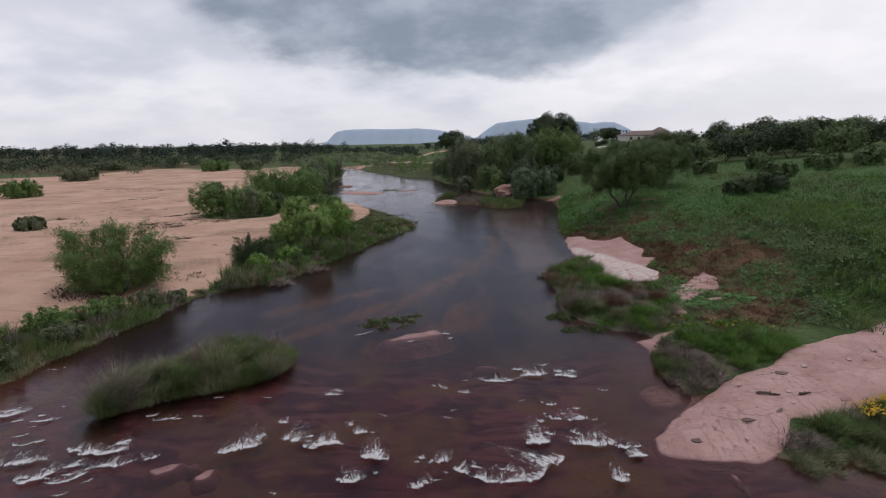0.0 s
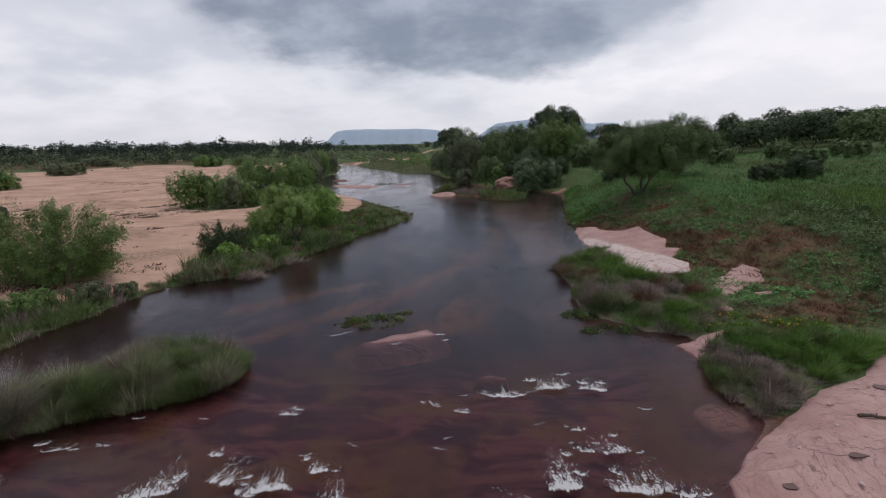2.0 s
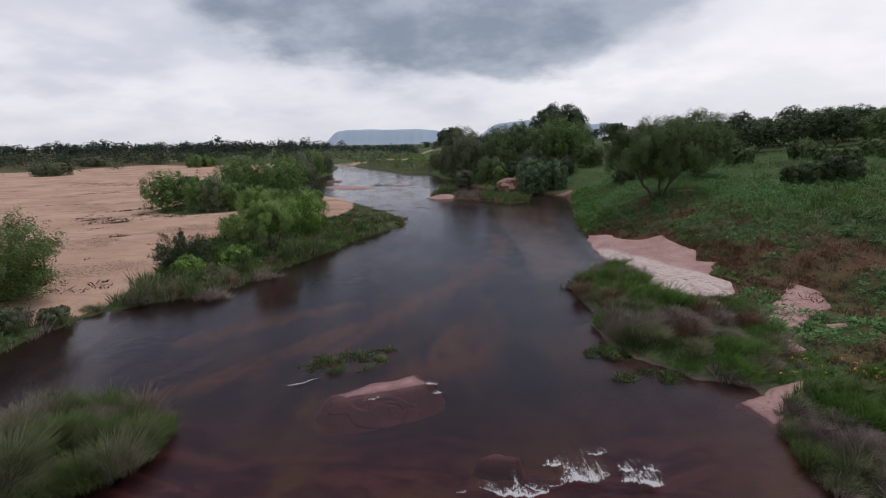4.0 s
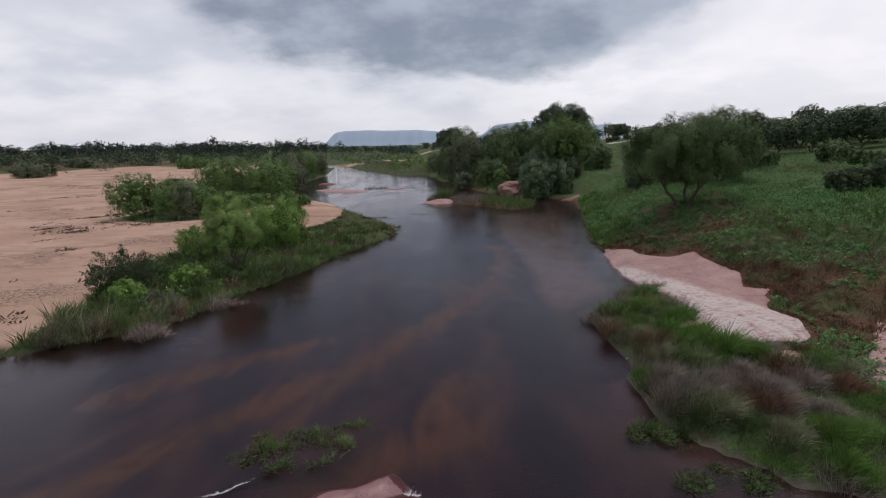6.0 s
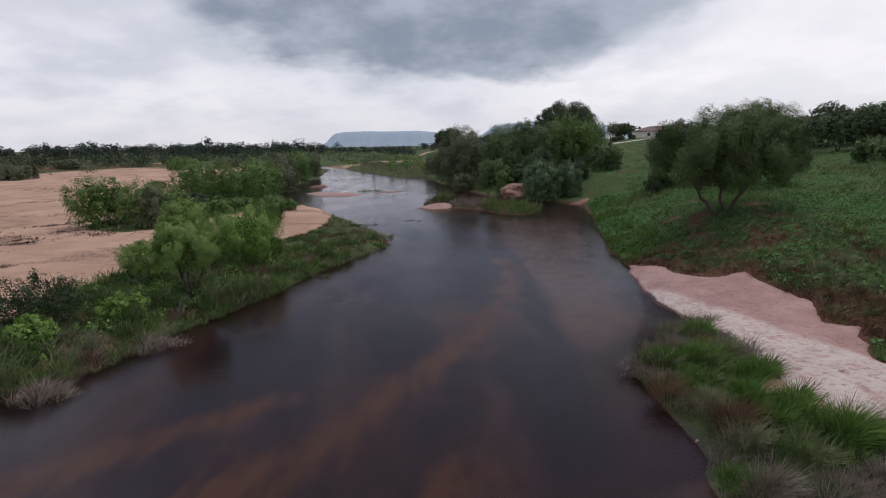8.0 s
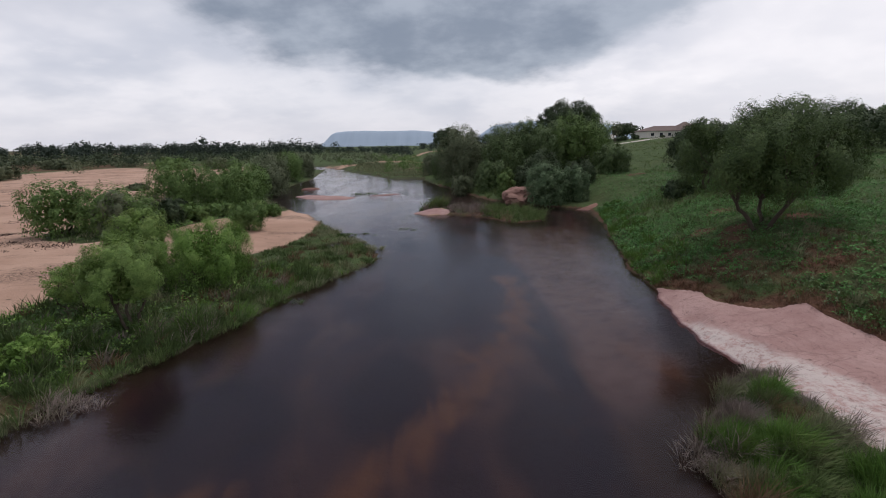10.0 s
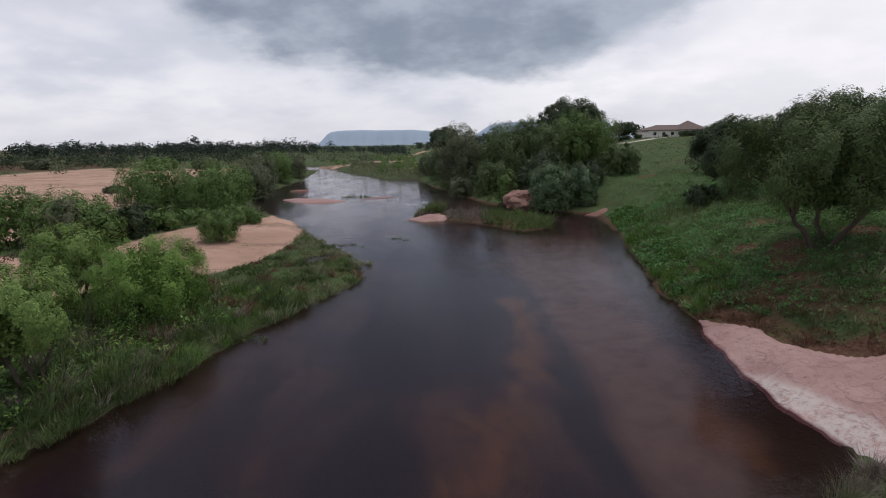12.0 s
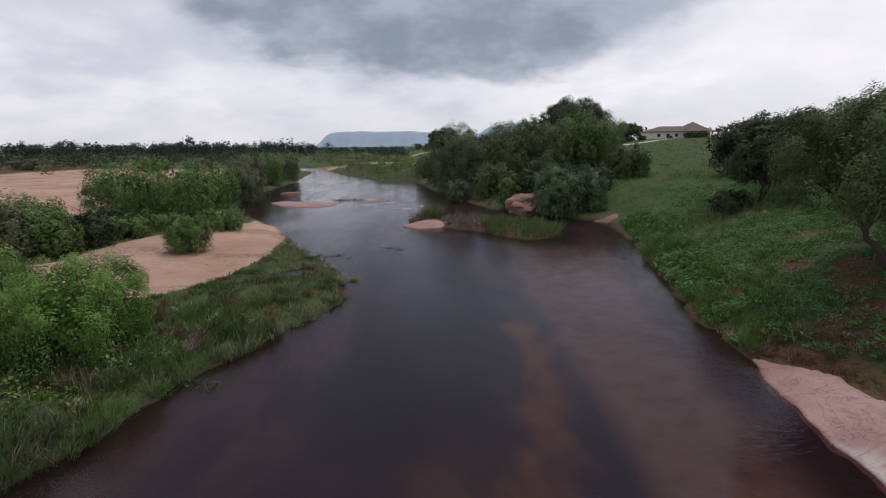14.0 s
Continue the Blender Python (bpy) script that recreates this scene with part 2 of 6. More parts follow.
def ground_mat():
    m = Mat("river_land", 0.93, 0.12)
    cover = m.attr("cover")
    sp = m.n.new("ShaderNodeSeparateColor")
    m.l.new(cover.outputs["Color"], sp.inputs[0])
    sand_f, green_f, dry_f = sp.outputs
    bed_f = m.attr("bed").outputs["Fac"]
    n1, n2, n3, n4 = m.noise(0.09, 5, 0.6), m.noise(0.55, 6, 0.62), m.noise(6, 5, 0.65), m.noise(38, 3, 0.6)
    sand = m.mix(m.ramp(n1, 0.35, 0.66), (0.435, 0.272, 0.20), (0.55, 0.366, 0.278))
    sand = m.mix(m.ramp(n2, 0.46, 0.72, 0, 0.5), sand, (0.39, 0.252, 0.188))
    drift = m.noise(0.14, 6, 0.7, (0.7, 1.3, 1, 0.35), 0.4)
    litter = m.mix(m.ramp(n3, 0.44, 0.56), sand, (0.17, 0.118, 0.09))
    sand = m.mix(m.ramp(drift, 0.51, 0.60, 0, 0.9), sand, litter)
    tracks = m.noise(0.5, 5, 0.7, (0.3, 1.8, 1, 0.5), 0.8)
    sand = m.mix(m.ramp(tracks, 0.54, 0.66, 0, 0.42), sand, (0.27, 0.18, 0.135))
    sand = m.mix(m.ramp(n4, 0.35, 0.7, 0, 0.3), sand, (0.36, 0.24, 0.18))
    sand = m.mix(m.ramp(n3, 0.62, 0.72, 0, 0.6), sand, (0.24, 0.165, 0.125))
    speck = m.math("MULTIPLY", m.ramp(m.voronoi(0.85), 0.07, 0.15, 1, 0), m.ramp(m.noise(0.12, 4, 0.6), 0.48, 0.58))
    sand = m.mix(m.math("MULTIPLY", speck, 0.8), sand, (0.15, 0.105, 0.08))
    green = m.mix(m.ramp(n2, 0.35, 0.68), (0.060, 0.092, 0.034), (0.100, 0.142, 0.056))
    green = m.mix(m.ramp(n1, 0.48, 0.66, 0, 0.6), green, (0.10, 0.112, 0.05))
    green = m.mix(m.ramp(n3, 0.36, 0.66, 0, 0.6), green, (0.034, 0.050, 0.020))
    dry = m.mix(m.ramp(n3, 0.35, 0.7), (0.085, 0.044, 0.030), (0.165, 0.090, 0.060))
    dry = m.mix(m.ramp(n2, 0.48, 0.68, 0, 0.8), dry, (0.10, 0.10, 0.042))
    edge = m.math("MULTIPLY", m.math("SUBTRACT", n2, 0.5), 0.9)
    soft = lambda f: m.ramp(m.math("ADD", f, edge), 0.35, 0.65)  # noqa: E731
    col = m.mix(soft(dry_f), green, dry)
    col = m.mix(soft(sand_f), col, sand)
    # river bed: rust-coloured sand drawn out along the current, dark mud and rock between
    flow = m.noise(0.10, 5, 0.55, (2.4, 0.7, 1, -0.25), 0.9)
    spots = m.noise(0.8, 5, 0.6)
    ribbon = m.math("ADD", m.attr("ribbon").outputs["Fac"], m.math("MULTIPLY", m.math("SUBTRACT", m.noise(0.35, 6, 0.6, (1.5, 0.45, 1, -0.3), 1.3), 0.5), 2.2))
    bed = m.mix(m.ramp(flow, 0.40, 0.66), (0.055, 0.041, 0.058), (0.105, 0.072, 0.068))
    # deep: dimming by deeper water, painted as darker bed
    bed = m.mix(m.ramp(m.attr("deep").outputs["Fac"], 0.0, 1.0, 0.0, 0.80), bed, (0.034, 0.030, 0.048))
    bed = m.mix(m.ramp(ribbon, 0.15, 1.35), bed, (0.188, 0.106, 0.058))
    bed = m.mix(m.ramp(spots, 0.46, 0.72, 0, 0.40), bed, (0.042, 0.029, 0.031))
    shoal = m.attr("shoal").outputs["Fac"]
    bed = m.mix(m.math("MULTIPLY", m.attr("mud").outputs["Fac"], 0.85), bed, (0.046, 0.038, 0.022))
    rocky = m.attr("rocky").outputs["Fac"]
    ledge = m.noise(0.45, 6, 0.6, (0.7, 1.5, 1, 0.25), 1.2)
    stone = m.mix(m.ramp(ledge, 0.40, 0.62), (0.088, 0.035, 0.050), (0.205, 0.088, 0.092))
    stone = m.mix(m.ramp(m.noise(0.22, 4, 0.6), 0.46, 0.60, 0, 0.9), stone, (0.185, 0.114, 0.054))
    stone = m.mix(m.ramp(m.noise(2.4, 6, 0.7, (0.8, 1.6, 1, 0.3), 0.8), 0.54, 0.70, 0, 0.55), stone, (0.040, 0.020, 0.027))
    stone = m.mix(m.ramp(m.noise(0.3, 5, 0.6, (0.7, 1.3, 1, 0.9), 0.6), 0.56, 0.70, 0, 0.6), stone, (0.17, 0.068, 0.072))
    bed = m.mix(m.math("MULTIPLY", rocky, m.ramp(ribbon, 0.25, 1.2, 1.0, 0.0)), bed, stone)
    bed = m.mix(m.math("MULTIPLY", shoal, m.ramp(spots, 0.3, 0.6, 0.6, 1.0)), bed, (0.245, 0.19, 0.155))
    col = m.mix(bed_f, col, bed)
    m.color(col)
    m.bump(m.math("ADD", m.math("ADD", m.math("MULTIPLY", n3, 0.7), m.math("MULTIPLY", n4, 0.25)), m.math("MULTIPLY", m.noise(1.6, 4, 0.6), 1.2)), 0.12, 0.9)
    return m.m


GROUND = ground_mat()


def water_mat():
    m = Mat("river_water")
    fast = m.attr("fast").outputs["Fac"]
    rip = m.noise(2.3, 2.5, 0.5, (1.0, 2.2, 1, 0.12), 0.6)
    swell = m.noise(0.7, 2, 0.5, (1.0, 1.8, 1, -0.15), 0.3)
    calm = m.ramp(m.noise(0.16, 3, 0.5, (1.6, 0.5, 1)), 0.36, 0.64, 0.35, 1.15)
    chop = m.noise(6.5, 2, 0.5, (1.0, 2.6, 1, 0.2), 0.5)
    h = m.math("MULTIPLY", m.math("ADD", m.math("ADD", rip, swell), m.math("MULTIPLY", chop, 0.10)), m.math("ADD", calm, m.math("MULTIPLY", fast, 0.25)))
    nrm = m.bump(h, 0.018, 1.0)
    fres = m.n.new("ShaderNodeFresnel")
    fres.inputs["IOR"].default_value = 1.33
    m.l.new(nrm, fres.inputs["Normal"])
    clear = m.n.new("ShaderNodeBsdfTransparent")
    clear.inputs["Color"].default_value = (0.70, 0.59, 0.60, 1)
    gloss = m.n.new("ShaderNodeBsdfGlossy")
    gloss.inputs["Roughness"].default_value = 0.10
    gloss.inputs["Color"].default_value = (0.89, 0.89, 0.92, 1)
    m.l.new(nrm, gloss.inputs["Normal"])
    mx = m.n.new("ShaderNodeMixShader")
    m.l.new(fres.outputs[0], mx.inputs[0])
    m.l.new(clear.outputs[0], mx.inputs[1])
    m.l.new(gloss.outputs[0], mx.inputs[2])
    m.l.new(mx.outputs[0], m.out.inputs["Surface"])
    return m.m


WATER = water_mat()


def foam_mat():
    """White water: solid along the breaking crest, drawn out behind it into threads and bubbles."""
    m = Mat("white_foam", 0.6, 0.3)
    flow = m.attr("flow").outputs["Vector"]
    threads = m.noise(1.0, 5, 0.62, (11.0, 2.6, 1), 1.1, flow)
    bubbles = m.noise(1.0, 4, 0.7, (26.0, 17.0, 1), 0.6, flow)
    lace = m.math("ADD", m.math("MULTIPLY", m.ramp(threads, 0.30, 0.70), 0.55), m.math("MULTIPLY", m.ramp(bubbles, 0.32, 0.68), 0.45))
    seen = m.ramp(m.math("ADD", lace, m.math("MULTIPLY", m.attr("thick").outputs["Fac"], 0.55)), 0.72, 1.02)
    m.color(m.mix(bubbles, (0.60, 0.59, 0.61), (0.86, 0.86, 0.87)))
    m.put(m.b.inputs["Alpha"], m.math("MULTIPLY", seen, 0.9))
    m.bump(lace, 0.06, 0.8)
    return m.m


FOAM = foam_mat()


def granite_mat(name, a, b, pale):
    m = Mat(name, 0.85, 0.25)
    n1, n2, n3 = m.noise(0.35, 5, 0.6), m.noise(2.2, 6, 0.65), m.noise(24, 4, 0.7)
    col = m.mix(m.ramp(n1, 0.35, 0.65), a, b)
    col = m.mix(m.ramp(n3, 0.4, 0.7, 0, 0.35), col, tuple(0.6 * v for v in a))
    streak = m.math("MULTIPLY", m.math("ADD", m.noise(0.9, 6, 0.7, (1.5, 0.8, 1, 0.5), 0.4), m.noise(4.5, 4, 0.7)), 0.5)
    seam = m.noise(0.55, 6, 0.62, (1.0, 0.45, 1, 0.9), 1.4)
    crack = m.ramp(m.math("ABSOLUTE", m.math("SUBTRACT", seam, 0.5)), 0.0, 0.008, 1, 0)
    stain = m.ramp(n2, 0.60, 0.70, 0, 0.75)
    mottle = m.noise(5.5, 6, 0.7, (1.0, 0.6, 1, 0.6), 0.6)
    col = m.mix(m.ramp(mottle, 0.50, 0.66, 0, 0.32), col, tuple(0.62 * v for v in a))
    scarp = m.noise(0.55, 4, 0.55, (0.6, 1.5, 1, 0.45), 0.7)
    col = m.mix(m.ramp(m.math("ABSOLUTE", m.math("SUBTRACT", scarp, 0.54)), 0.0, 0.022, 0.26, 0), col, (0.25, 0.15, 0.135))
    col = m.mix(m.math("MULTIPLY", m.ramp(streak, 0.37, 0.55, 0, 0.85), m.attr("pale").outputs["Fac"]), col, pale)
    col = m.mix(stain, col, (0.14, 0.085, 0.075))
    col = m.mix(m.math("MULTIPLY", crack, m.ramp(n1, 0.52, 0.68, 0, 0.4)), col, (0.21, 0.125, 0.11))
    zz = m.n.new("ShaderNodeSeparateXYZ")
    m.l.new(m.pos, zz.inputs[0])
    wet = m.ramp(m.math("ADD", zz.outputs[2], m.math("MULTIPLY", m.math("SUBTRACT", n2, 0.5), 0.08)), 0.0, 0.07, 1, 0)
    col = m.mix(m.math("MULTIPLY", wet, 0.85), col, (0.20, 0.095, 0.098))
    m.color(col)
    m.rough(m.ramp(wet, 0, 1, 0.85, 0.35))
    m.bump(m.math("ADD", m.math("ADD", m.math("ADD", n2, m.ramp(scarp, 0.52, 0.56, 0, 0.8)), m.math("MULTIPLY", mottle, 0.5)), m.math("ADD", m.math("MULTIPLY", n3, 0.2), m.math("MULTIPLY", crack, -0.4))), 0.05, 0.8)
    return m.m


GRANITE = granite_mat("pink_granite", (0.345, 0.205, 0.188), (0.455, 0.297, 0.272), (0.56, 0.49, 0.46))
GRANITE_RED = granite_mat("red_brown_rock", (0.21, 0.105, 0.085), (0.30, 0.165, 0.13), (0.35, 0.24, 0.2))


def plain(name, a, b, scale=3.0, rough=0.8, bump=0.02):
    m = Mat(name, rough, 0.3)
    g = m.noise(scale, 5, 0.6)
    m.color(m.mix(g, a, b))
    if bump:
        m.bump(g, bump, 0.6)
    return m.m


STUCCO = plain("cream_stucco", (0.62, 0.58, 0.53), (0.74, 0.70, 0.65), 2.0)
ROOF = plain("brown_shingles", (0.13, 0.095, 0.085), (0.20, 0.15, 0.135), 6.0, 0.9)
TRIM = plain("white_trim", (0.70, 0.69, 0.66), (0.80, 0.79, 0.76), 4.0)
GLASS = plain("dark_glass", (0.03, 0.035, 0.04), (0.05, 0.055, 0.06), 1.0, 0.08, 0)
PUDDLE = plain("dark_standing_water", (0.085, 0.048, 0.043), (0.14, 0.082, 0.072), 5.0, 0.45, 0)
GRAVEL = plain("pale_gravel", (0.42, 0.38, 0.33), (0.55, 0.50, 0.45), 1.5, 0.95)
# haze over the far hills is put into this pale blue
HAZY_HILL = plain("hazed_hills", (0.34, 0.42, 0.52), (0.37, 0.45, 0.55), 0.006, 1.0, 0)


# ---------------------------------------------------------------- mesh helpers
def fast_mesh(name, verts, faces, mat=None, smooth=False):
    """A mesh from arrays: verts (n, 3), faces (m, k)."""
    verts, faces = np.asarray(verts, np.float32), np.asarray(faces, np.int32)
    me = bpy.data.meshes.new(name)
    k = faces.shape[1]
    me.vertices.add(len(verts))
    me.vertices.foreach_set("co", verts.ravel())
    me.loops.add(faces.size)
    me.loops.foreach_set("vertex_index", faces.ravel())
    me.polygons.add(len(faces))
    me.polygons.foreach_set("loop_start", np.arange(0, faces.size, k, dtype=np.int32))
    if smooth:
        me.polygons.foreach_set("use_smooth", np.ones(len(faces), bool))
    if mat:
        me.materials.append(mat)
    me.update(calc_edges=True)
    return me


def point_attr(me, name, values):
    at = me.attributes.new(name, "FLOAT", "POINT")
    at.data.foreach_set("value", np.asarray(values, np.float32))


def part(name, me, parent, label=""):
    ob = new(name, me)
    ob.parent = parent
    return tagged(ob, label) if label else ob


def empty(name, m, label, category, group=""):
    ob = new(name)
    ob.empty_display_size = 0.2
    ob.matrix_basis = m
    return tagged(ob, label, category, group)


def part_bm(name, bm, mat, parent, label="", smooth=False):
    me = bpy.data.meshes.new(name)
    bm.to_mesh(me)
    bm.free()
    me.materials.append(mat)
    if smooth:
        me.polygons.foreach_set("use_smooth", np.ones(len(me.polygons), bool))
    return part(name, me, parent, label)


def box(bm, x0, x1, y0, y1, z0, z1):
    vs = [bm.verts.new((x, y, z)) for z in (z0, z1) for x, y in ((x0, y0), (x1, y0), (x1, y1), (x0, y1))]
    for f in ((3, 2, 1, 0), (4, 5, 6, 7), (0, 1, 5, 4), (1, 2, 6, 5), (2, 3, 7, 6), (3, 0, 4, 7)):
        bm.faces.new([vs[i] for i in f])


# ---------------------------------------------------------------- terrain
LEFT_SHORE = [(-60, -60), (-38, 2), (-28, 14), (-24, 19), (-22, 22), (-21.4, 25), (-20.4, 28), (-19.5, 33.5), (-18.8, 36.5), (-16, 38.6),
              (-13.6, 39.8), (-13, 42), (-12.2, 45), (-10.4, 48.6), (-9.1, 52), (-8.3, 56), (-6.2, 60.2), (-4, 64.5), (-3.6, 66.8), (-4.6, 70),
              (-6.7, 75), (-9.6, 79.5), (-14.2, 88.5), (-16.6, 93.7), (-19.8, 97.5), (-24.5, 105), (-29.5, 115), (-33, 128), (-35, 168),
              (-43, 215), (-62, 246), (-100, 282), (-150, 305), (-260, 330)]
RIGHT_SHORE = [(-260, 338), (-146, 314), (-94, 292), (-54, 254), (-36, 218), (-30.8, 203), (-18, 178), (-11, 161), (-3, 160), (0.5, 141), (4.6, 126), (9.5, 108),
               (15, 100.5), (21.8, 95), (19.6, 80), (17.4, 72), (16.6, 67), (15.5, 62.5), (15.2, 58), (14.7, 54.5), (14.2, 51), (14.2, 48), (14.4, 46),
               (12, 43.8), (9.7, 40.6), (9, 37.5), (9.2, 35.3), (8.8, 33), (8.7, 31), (9.6, 29.3), (10.9, 27.8), (13, 26.6), (12.2, 24.4),
               (11.8, 21.4), (11.9, 19.6), (11.2, 18.2), (10, 16.9), (9.6, 16.0), (10.6, 15.6), (12.4, 15.9), (13.2, 14.9), (16.5, 14.4), (22, 11), (27, 0), (40, -60)]
RIVER = LEFT_SHORE + RIGHT_SHORE
GRASS_ISLAND = [(-15, 18.2), (-13.6, 19.3), (-12.2, 20.1), (-10.3, 20.8), (-8.7, 21.8), (-8, 23.2), (-8.8, 24.8), (-11.5, 25.4), (-13.8, 23.8), (-14.7, 21)]
INLET = [(-10.6, 70.4), (-8.4, 70.6), (-6.0, 74.2), (-7.4, 75.4), (-9.2, 73.2)]
BAR = [(-2, 93.4), (-0.2, 91.4), (3.6, 91.8), (7.6, 88.2), (10.4, 84), (13.7, 85.2), (15, 91), (12, 95), (6, 97), (1, 98)]
PINK_BAR = [(-25.5, 118.6), (-22, 114.2), (-18.5, 112), (-15, 112.8), (-13.4, 115.4), (-16, 117.6), (-20, 119.6), (-23.5, 121)]


def poly_sd(poly, x, y):
    """Distance to a closed outline, positive inside."""
    p = np.array(poly, float)
    q = np.roll(p, -1, 0)
    best = np.full(x.shape, 1e18)
    odd = np.zeros(x.shape, bool)
    for (ax, ay), (bx, by) in zip(p, q):
        ex, ey = bx - ax, by - ay
        t = np.clip(((x - ax) * ex + (y - ay) * ey) / (ex * ex + ey * ey), 0, 1)
        best = np.minimum(best, (x - ax - t * ex) ** 2 + (y - ay - t * ey) ** 2)
        if by != ay:
            odd ^= ((ay > y) != (by > y)) & (x < ax + (y - ay) * ex / ey)
    return np.where(odd, 1, -1) * np.sqrt(best)


def sstep(v, lo, hi):
    t = np.clip((v - lo) / (hi - lo), 0, 1)
    return t * t * (3 - 2 * t)


def lattice(x, y, seed=0):
    """Smooth value noise in -1..1."""
    xi, yi = np.floor(x).astype(np.int64), np.floor(y).astype(np.int64)
    fx, fy = x - xi, y - yi
    fx, fy = fx * fx * (3 - 2 * fx), fy * fy * (3 - 2 * fy)

    def val(i, j):
        h = (i * 374761393 + j * 668265263 + seed * 974634777) & 0xFFFFFFFF
        h = ((h ^ (h >> 13)) * 1274126177) & 0xFFFFFFFF
        return ((h ^ (h >> 16)) & 0xFFFF) / 32767.5 - 1

    return (val(xi, yi) * (1 - fx) + val(xi + 1, yi) * fx) * (1 - fy) + (val(xi, yi + 1) * (1 - fx) + val(xi + 1, yi + 1) * fx) * fy


def fbm(x, y, scale, seed=0, octaves=4):
    out, amp = 0, 1.0
    for o in range(octaves):
        out = out + amp * lattice(x * scale * 2**o, y * scale * 2**o, seed + o)
        amp *= 0.5
    return out / 1.9


MID_Y = (-60, 10, 40, 60, 90, 130, 165, 210, 250, 287, 310, 334, 5000)
MID_X = (-6, -6, -3, 5, 3, -12, -22, -39, -58, -97, -148, -260, -1500)
TOE_Y = (-60, 10, 25, 33, 40, 50, 58, 62.5, 67, 72, 80, 94, 100, 110, 125, 145, 170, 220, 400, 5000)
TOE_X = (40, 30, 25, 21.5, 19.5, 17.3, 15.6, 15.6, 16.7, 17.5, 19.7, 22.5, 22.5, 20, 15, 9, 6, 0, -20, -200)


def shore(x, y):
    """Distance from the water's edge: positive on land, negative in the river."""
    wob = 0.45 * fbm(x, y, 0.45, 5, 3)
    s = -poly_sd(RIVER, x, y)
    for isle in (GRASS_ISLAND, BAR, PINK_BAR):
        s = np.maximum(s, poly_sd(isle, x, y))
    s = np.minimum(s, -poly_sd(INLET, x, y))
    return s + wob * sstep(np.hypot(x, y - 40), 400, 100)


def height(x, y):
    x, y = np.asarray(x, float), np.asarray(y, float)
    s = shore(x, y)
    right = x > np.interp(y, MID_Y, MID_X)
    n1, n2 = fbm(x, y, 0.05, 11), fbm(x, y, 0.4, 21)
    isle = np.maximum(poly_sd(GRASS_ISLAND, x, y), poly_sd(BAR, x, y))
    pink = poly_sd(PINK_BAR, x, y) > -0.8
    left_z = 0.10 + 0.40 * sstep(s, 0, 2.2) + 0.35 * sstep(s, 2, 10) + 0.18 * n1 * sstep(s, 1, 12) + 0.05 * n2
    far = np.hypot(x, y - 30)
    left_z = left_z + 0.0022 * np.clip(far - 150, 0, 3000)
    d = x - np.interp(y, TOE_Y, TOE_X)
    bank = 0.36 * np.clip(d, 0, 7.5) * sstep(d, -0.5, 2.5) + 0.10 * np.clip(d - 7.5, 0, 64)
    right_z = 0.12 + 0.42 * sstep(s, 0, 1.6) + 0.35 * sstep(s, 1, 9) + bank + (0.30 * n1 + 0.12 * n2) * sstep(s, 0.5, 6)
    land = np.where(right, right_z, left_z)
    land = np.where(isle > -0.6, 0.10 + 0.35 * sstep(s, 0, 1.8) + 0.05 * n2, land)
    land = np.where(pink, 0.05 + 0.16 * sstep(s, 0, 2.5) + 0.04 * n2, land)
    shallow = sstep(y, 26, 19)
    deep = 0.22 + 0.75 * sstep(-s, 0.5, 7) * (1 - 0.65 * shallow) + 0.16 * n2 + 0.12 * n1
    bed = -np.maximum(deep, 0.10) * sstep(-s, -0.1, 1.4) - 0.02
    bed = np.maximum(bed, -0.012 + 0.05 * fbm(x, y, 1.1, 90) - 0.12 * np.hypot(x - 10.5, (y - 19.4) * 0.8) ** 2)
    return np.where(s > 0, np.maximum(land, 0.06), bed)


LEFT_VEG = [(-44, -20), (-36, 5), (-31, 15), (-28, 23), (-26.7, 26.5), (-24, 30), (-20.8, 33.3), (-19.4, 35.5), (-18.7, 38.5), (-18.6, 42), (-20, 45),
            (-20.5, 52), (-19, 60), (-14.8, 64.5), (-12.4, 70), (-11.7, 75), (-11.8, 80), (-12.4, 84), (-13.6, 88), (-12.2, 86), (-9.4, 80), (-6, 75),
            (-1.6, 68), (-1.6, 64), (-6, 54), (-10.5, 42), (-11.5, 38), (-17.5, 34), (-17.5, 30), (-19.5, 22), (-25, 12), (-34, -10)]
SHRUB_BELT = [(-29, 72.5), (-26.5, 74), (-26.5, 80), (-24.5, 86), (-20, 94.5), (-21, 99), (-29, 118), (-33, 130), (-35, 168), (-42, 215), (-58, 215),
              (-50, 168), (-48, 125), (-41, 100), (-38, 84), (-38.5, 77), (-36, 73.5), (-31, 71.5)]
SLAB_BIG = [(15.3, 57.0), (16.0, 55.6), (16.5, 54.4), (16.6, 52.8), (17.5, 51.2), (19.0, 49.8), (19.2, 47.3), (19.6, 45.2), (18.7, 42.9), (19.4, 42), (17.4, 38.9), (17.8, 37.5),
            (17.1, 35.5), (16.4, 35), (14, 35.4), (13.2, 37.4), (13.8, 40), (13.9, 43), (14.1, 45.6), (13.8, 48.9), (14, 52), (14.5, 55.2)]
DRY_SLOPE = [(12, 22), (16, 26), (15.5, 33), (16, 38), (18, 44), (20, 50), (16, 58.5), (17, 60), (21, 56), (25, 58), (26, 52), (24, 46), (26, 40), (27, 34),
             (24, 28), (19, 24)]


# bare brown earth on the steep bank: middle and radius
EARTH = [(21.9, 60.5, 1.0), (24.2, 66.3, 1.1), (19.2, 56.6, 1.4), (20.6, 59.2, 1.0), (24.9, 55.6, 1.1), (32.5, 107, 1.6), (22.5, 53, 1.3), (26.5, 61, 1.4), (20.8, 63, 0.8)]
